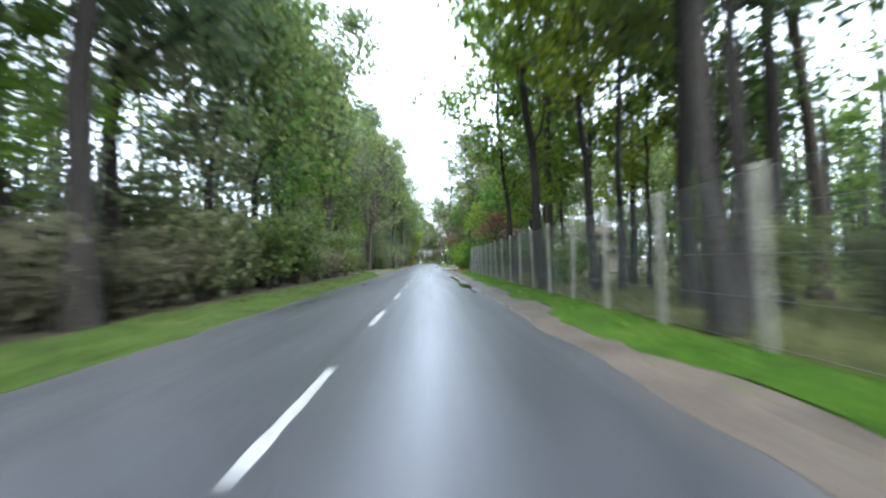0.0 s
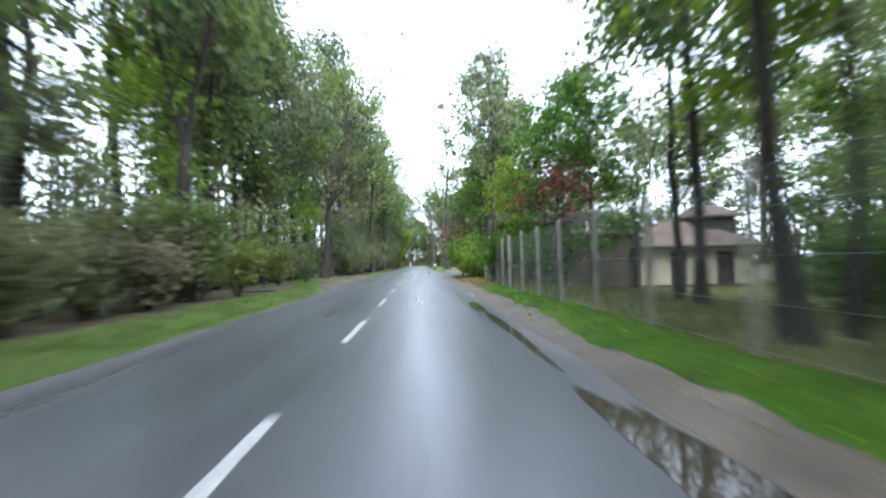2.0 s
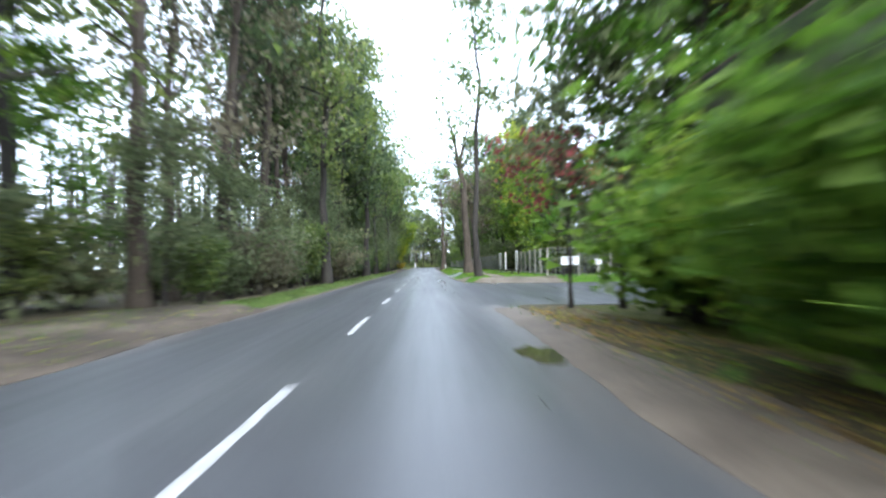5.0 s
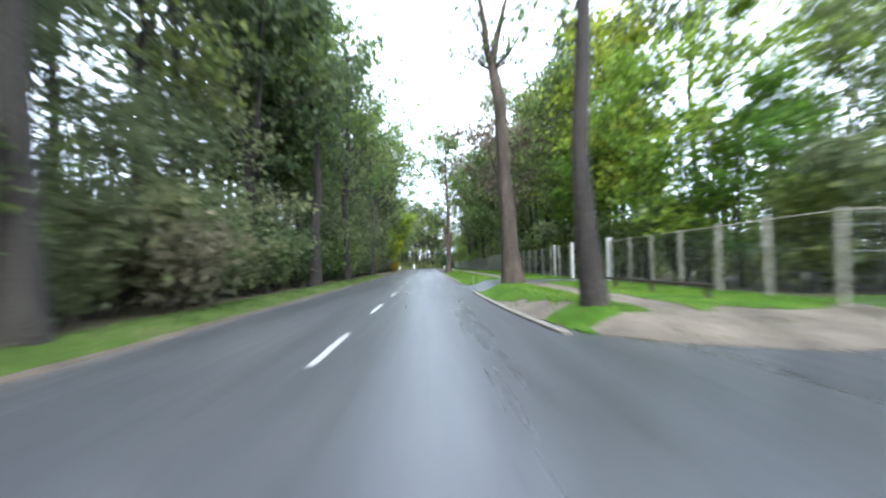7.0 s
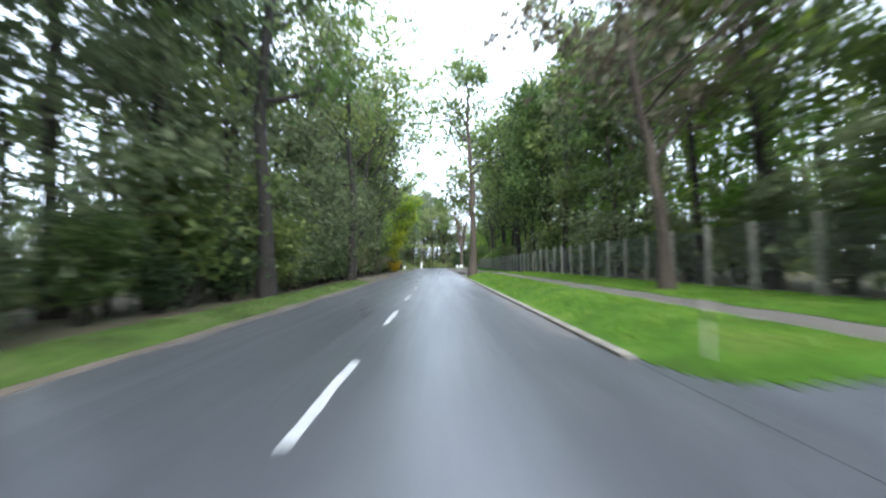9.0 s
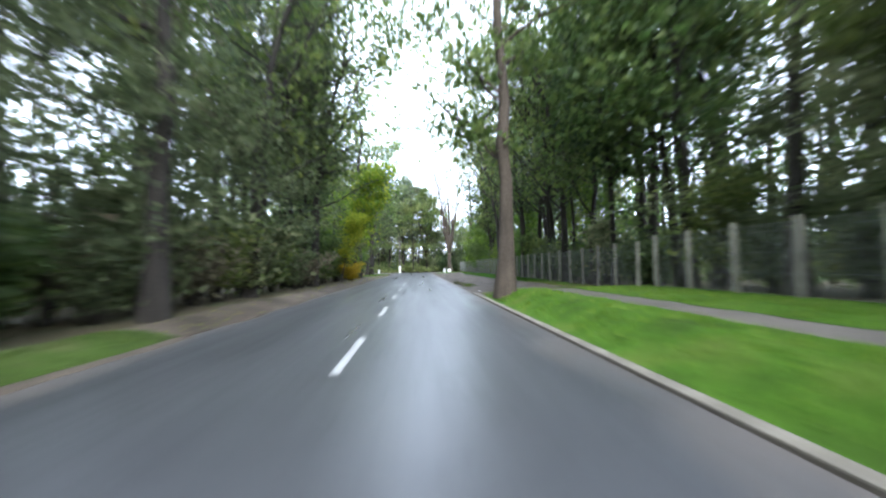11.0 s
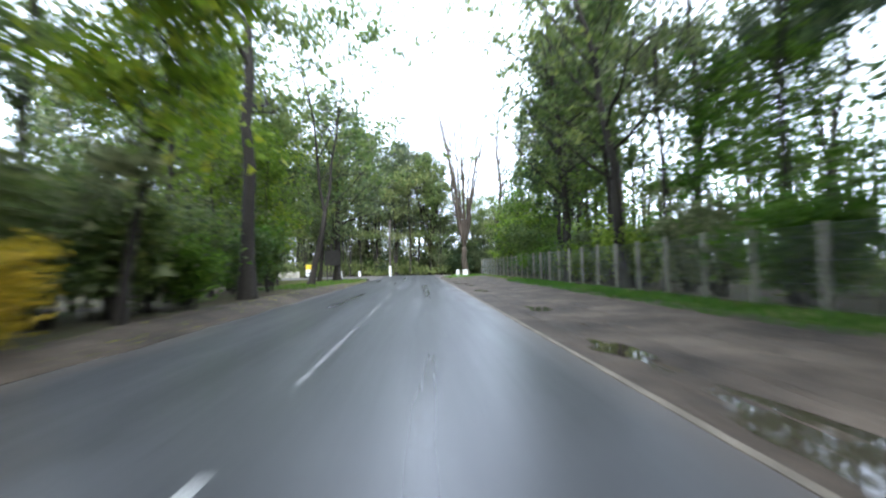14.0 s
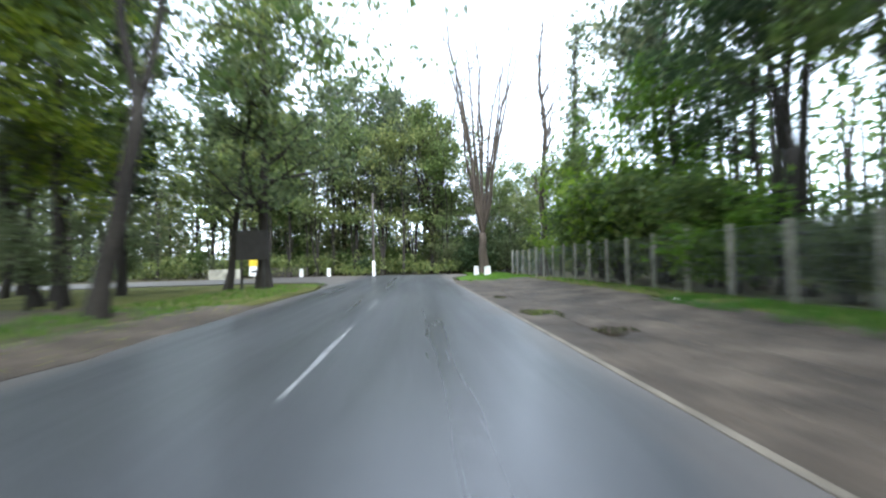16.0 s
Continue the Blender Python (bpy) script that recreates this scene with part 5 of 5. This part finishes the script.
def marker_post(x, y, h):
    ob = thing("marker_post", "short white plastic roadside marker post", "marker post")
    v, f = [], []
    tube([(0, 0, -0.2), (0, 0, h - 0.05), (0, 0, h)], [0.022, 0.02, 0.01], 8, v, f)
    part("post", mesh_of("post", v, f, M_CONCRETE, True), ob)
    v, f = [], []
    tube([(0, 0, h - 0.24), (0, 0, h - 0.14)], [0.0228, 0.0223], 8, v, f)
    part("band", mesh_of("band", v, f, M_DARK, True), ob, "dark band")
    ob.matrix_basis = pose(x, y, ground_z(x, y), 2, -2, 0)


marker_post(4.12, 94.4, 0.68)

# notice board beside the lime tree, and the sign across the bend
nb = thing("notice_board", "dark weathered notice board on two posts", "notice board")
put_box("panel", nb, (-7.9, -6.3, 185.3, 185.36, 1.5, 3.0), M_DARK, 0.01)
put_box("post", nb, (-7.7, -7.6, 185.37, 185.47, -0.2, 2.9), M_DARK, 0.01)
put_box("post", nb, (-6.6, -6.5, 185.37, 185.47, -0.2, 2.9), M_DARK, 0.01)
M_YELLOW = surface("yellow_enamel", 2.0, ((0.3, (0.5, 0.36, 0.02)), (0.7, (0.65, 0.48, 0.03))), 20.0, rough=0.4)
sg = thing("roadside_sign", "white upright sign panel with yellow top", "sign")
put_box("panel", sg, (-15.0, -14.1, 206.0, 206.06, 0.15, 1.1), M_WHITE, 0.01)
put_box("panel", sg, (-15.0, -14.1, 206.0, 206.06, 1.1, 1.8), M_YELLOW, 0.01, "yellow top panel")
put_box("text_bar", sg, (-14.8, -14.3, 205.99, 205.995, 0.5, 0.65), M_DARK, 0.0)
put_box("post", sg, (-14.6, -14.5, 206.07, 206.15, -0.2, 1.7), M_CONCRETE, 0.01)
wl_ob = thing("garden_wall", "low white-plastered garden wall", "wall")
put_box("body", wl_ob, (-19.0, -16.0, 206.4, 206.65, -0.3, 0.85), M_CONCRETE, 0.02)
pf = tagged(new("picket_fence"), "pale picket fence across the bend", "fence")
pk = box_mesh("picket", -0.05, 0.05, -0.015, 0.015, -0.1, 0.9, M_BARK_PALE, 0.005)
for k in range(14):
    part("picket", pk, pf).matrix_basis = pose(-13.4 + k * 0.28, 207.0, 0, 0, rnd.uniform(-2, 2), 0)
put_box("rail", pf, (-13.5, -9.7, 207.02, 207.06, 0.3, 0.36), M_BARK_PALE, 0.005)
put_box("rail", pf, (-13.5, -9.7, 207.02, 207.06, 0.72, 0.78), M_BARK_PALE, 0.005)

# ---------------------------------------------------------------- grass and litter


def grass(areas, per_m2, height, seed, label, mat):
    rng = np.random.default_rng(seed)
    out_v, n_all = [], 0
    for x0, x1, y0, y1 in areas:
        n = int((x1 - x0) * (y1 - y0) * per_m2)
        p = np.column_stack([rng.uniform(x0, x1, n), rng.uniform(y0, y1, n)])
        keep = np.array([noise.noise((a * 0.9, b * 0.9, seed)) + 0.45 > rng.random() * 0.7 for a, b in p])
        p = p[keep]
        n = len(p)
        h = height * rng.uniform(0.4, 1.3, n)
        w = rng.uniform(0, 6.28, n)
        lean = rng.normal(size=(n, 2)) * h[:, None] * 0.45
        wid = 0.016 * rng.uniform(0.7, 1.5, n)
        dx, dy = np.cos(w) * wid, np.sin(w) * wid
        z0 = np.array([ground_z(a, b) for a, b in p]) - 0.02
        v = np.empty((n, 4, 3))
        v[:, 0] = np.column_stack([p[:, 0] - dx, p[:, 1] - dy, z0])
        v[:, 1] = np.column_stack([p[:, 0] + dx, p[:, 1] + dy, z0])
        v[:, 2] = np.column_stack([p[:, 0] + lean[:, 0] + dx * .2, p[:, 1] + lean[:, 1] + dy * .2, z0 + h])
        v[:, 3] = np.column_stack([p[:, 0] + lean[:, 0] - dx * .2, p[:, 1] + lean[:, 1] - dy * .2, z0 + h])
        out_v.append(v.reshape(-1, 3))
        n_all += n
    whole("grass", mesh_from_faces("grass", np.concatenate(out_v), np.arange(n_all * 4).reshape(-1, 4), mat), label, "grass", kind="stuff")


grass([(-4.9, -3.3, -4, 39.5), (-5.1, -3.7, 39.5, 41), (-5.3, -4.0, 41, 43), (-5.8, -4.5, 43, 45), (-6.4, -5.0, 45, 47), (-7.0, -5.6, 47, 49), (-7.6, -6.2, 49, 51.5), (-4.8, -3.65, 62, 120)], 150, 0.1, 61, "short dull green grass beside the woods", M_DULL)
grass([(4.05, 4.9, -4, 40)], 150, 0.09, 66, "short green grass in front of the fence", M_BLADE)
grass([(3.65, 4.1, -4, 61), (-3.75, -3.4, -4, 120), (-7, -4.2, 42, 61), (3.9, 5.3, 41, 60)], 26, 0.08, 64, "sparse grass tufts at the road's edge", M_BLADE)
grass([(4.4, 5.5, 78.5, 87.6), (4.9, 5.5, 76.8, 79), (3.8, 5.5, 95.6, 130.8), (4.5, 5.5, 93.4, 95.6), (6.6, 9.0, 77.5, 88.2), (6.6, 9.4, 93.2, 130)], 150, 0.1, 62, "short lush grass by the footpath", M_BLADE)
grass([(4.5, 9.3, 75.2, 77.6), (3.75, 4.7, 77.8, 84.5)], 45, 0.08, 68, "thin grass tufts on the sandy corner", M_DULL)
grass([(7.5, 9.6, 147, 174), (8.0, 9.5, 139, 147)], 190, 0.15, 67, "bright green grass along the foot of the fence", M_BLADE)
grass([(8.3, 9.6, 133, 188), (6.2, 9.5, 191, 203), (-8, -4.2, 166, 189), (9.7, 18, 74.6, 76.4)], 55, 0.13, 63, "rough weedy grass by the fences", M_BLADE)
grass([(4.95, 14, -4, 44)], 60, 0.2, 65, "tall dry olive grass behind the fence", M_DRY)


def fallen(areas, per_m2, seed, label, mat, size=0.035):
    rng = np.random.default_rng(seed)
    pts = []
    for x0, x1, y0, y1, z in areas:
        n = int((x1 - x0) * (y1 - y0) * per_m2)
        pts.append(np.column_stack([rng.uniform(x0, x1, n), rng.uniform(y0, y1, n), np.full(n, z)]))
        pts[-1][:, 2] += [ground_z(a, b) for a, b in pts[-1][:, :2]]
    q, g = leaves_geo(np.concatenate(pts), size, rng, flat=0.9)
    whole("fallen_leaves", mesh_from_faces("fallen_leaves", q, g, mat), label, "leaves", kind="stuff")


fallen([(3.9, 5.3, 40, 61, 0.02), (4.1, 4.9, 41, 60, 0.02), (4.2, 4.8, 42, 58, 0.02), (3.5, 4.4, 20, 40, 0.02), (-4.8, -3.5, 120, 176, 0.015), (-7.5, -3.5, 42, 61.5, 0.015)], 16, 71, "fallen yellow and brown leaves on bare earth", L_YELLOW)
fallen([(4.6, 9.0, 74.8, 77.4, 0.02), (-8.0, -4.8, -5, 160, 0.0), (3.75, 8.2, 131.5, 189, 0.012), (5.6, 6.5, 77, 131, 0.02), (5, 9, 0, 60, 0.02)], 6, 72, "scattered brown fallen leaves", L_BROWN)


fallen([(4.1, 5.4, 40.5, 60.5, 0.02), (3.9, 4.6, 40.5, 60, 0.02)], 55, 73, "amber fallen leaves along the bushes", L_AMBER, 0.05)


def crumpled(name, x, y, size, material, label, category):
    bm = bmesh.new()
    bmesh.ops.create_icosphere(bm, subdivisions=2, radius=size)
    r = random.Random(int(x * 100 + y))
    for vv in bm.verts:
        vv.co = vv.co * r.uniform(0.65, 1.2)
        vv.co.z = abs(vv.co.z) * 0.5
    me = bpy.data.meshes.new(name)
    bm.to_mesh(me)
    bm.free()
    me.materials.append(material)
    whole(name, me, label, category, at=(x, y, ground_z(x, y)))


crumpled("paper_litter", 4.25, 14.9, 0.06, M_CONCRETE, "crumpled white paper litter on the grass", "litter")
crumpled("paper_litter", 3.95, 132.5, 0.07, M_WHITE, "crumpled white paper litter by the kerb", "litter")
crumpled("paper_litter", 8.0, 173.5, 0.1, M_WHITE, "white plastic litter near the fence", "litter")
crumpled("mud_clod", 0.57, 88.0, 0.09, M_SOIL, "dark clod of mud lying on the asphalt", "mud clod")

# ---------------------------------------------------------------- kerb
kerb = tagged(new("kerb"), "pale concrete kerb along the road", "kerb", kind="structure")
kerb_me = box_mesh("kerbstone", -0.085, 0.085, -0.49, 0.49, -0.2, 0.05, M_KERB, 0.02)
flush_me = box_mesh("kerbstone", -0.05, 0.05, -0.49, 0.49, -0.2, 0.008, M_EDGING, 0.015)
for k in range(9):
    x, y = 3.51 + 0.012 * max(0, 8 - k) ** 1.9 * 0.5, 77.0 + k * 0.93
    part("kerbstone", kerb_me, kerb).matrix_basis = pose(x, y, 0.004, 0, 0, 0.75 * max(0, 8 - k))
for k in range(103):
    y = 84.5 + k
    if 87.6 < y < 94.8:
        continue
    o = part("kerbstone", flush_me if y > 131 else kerb_me, kerb)
    o.matrix_basis = pose(3.46 if y > 131 else 3.48, y, 0.004, 0, random.uniform(-1, 1), random.uniform(-.6, .6))
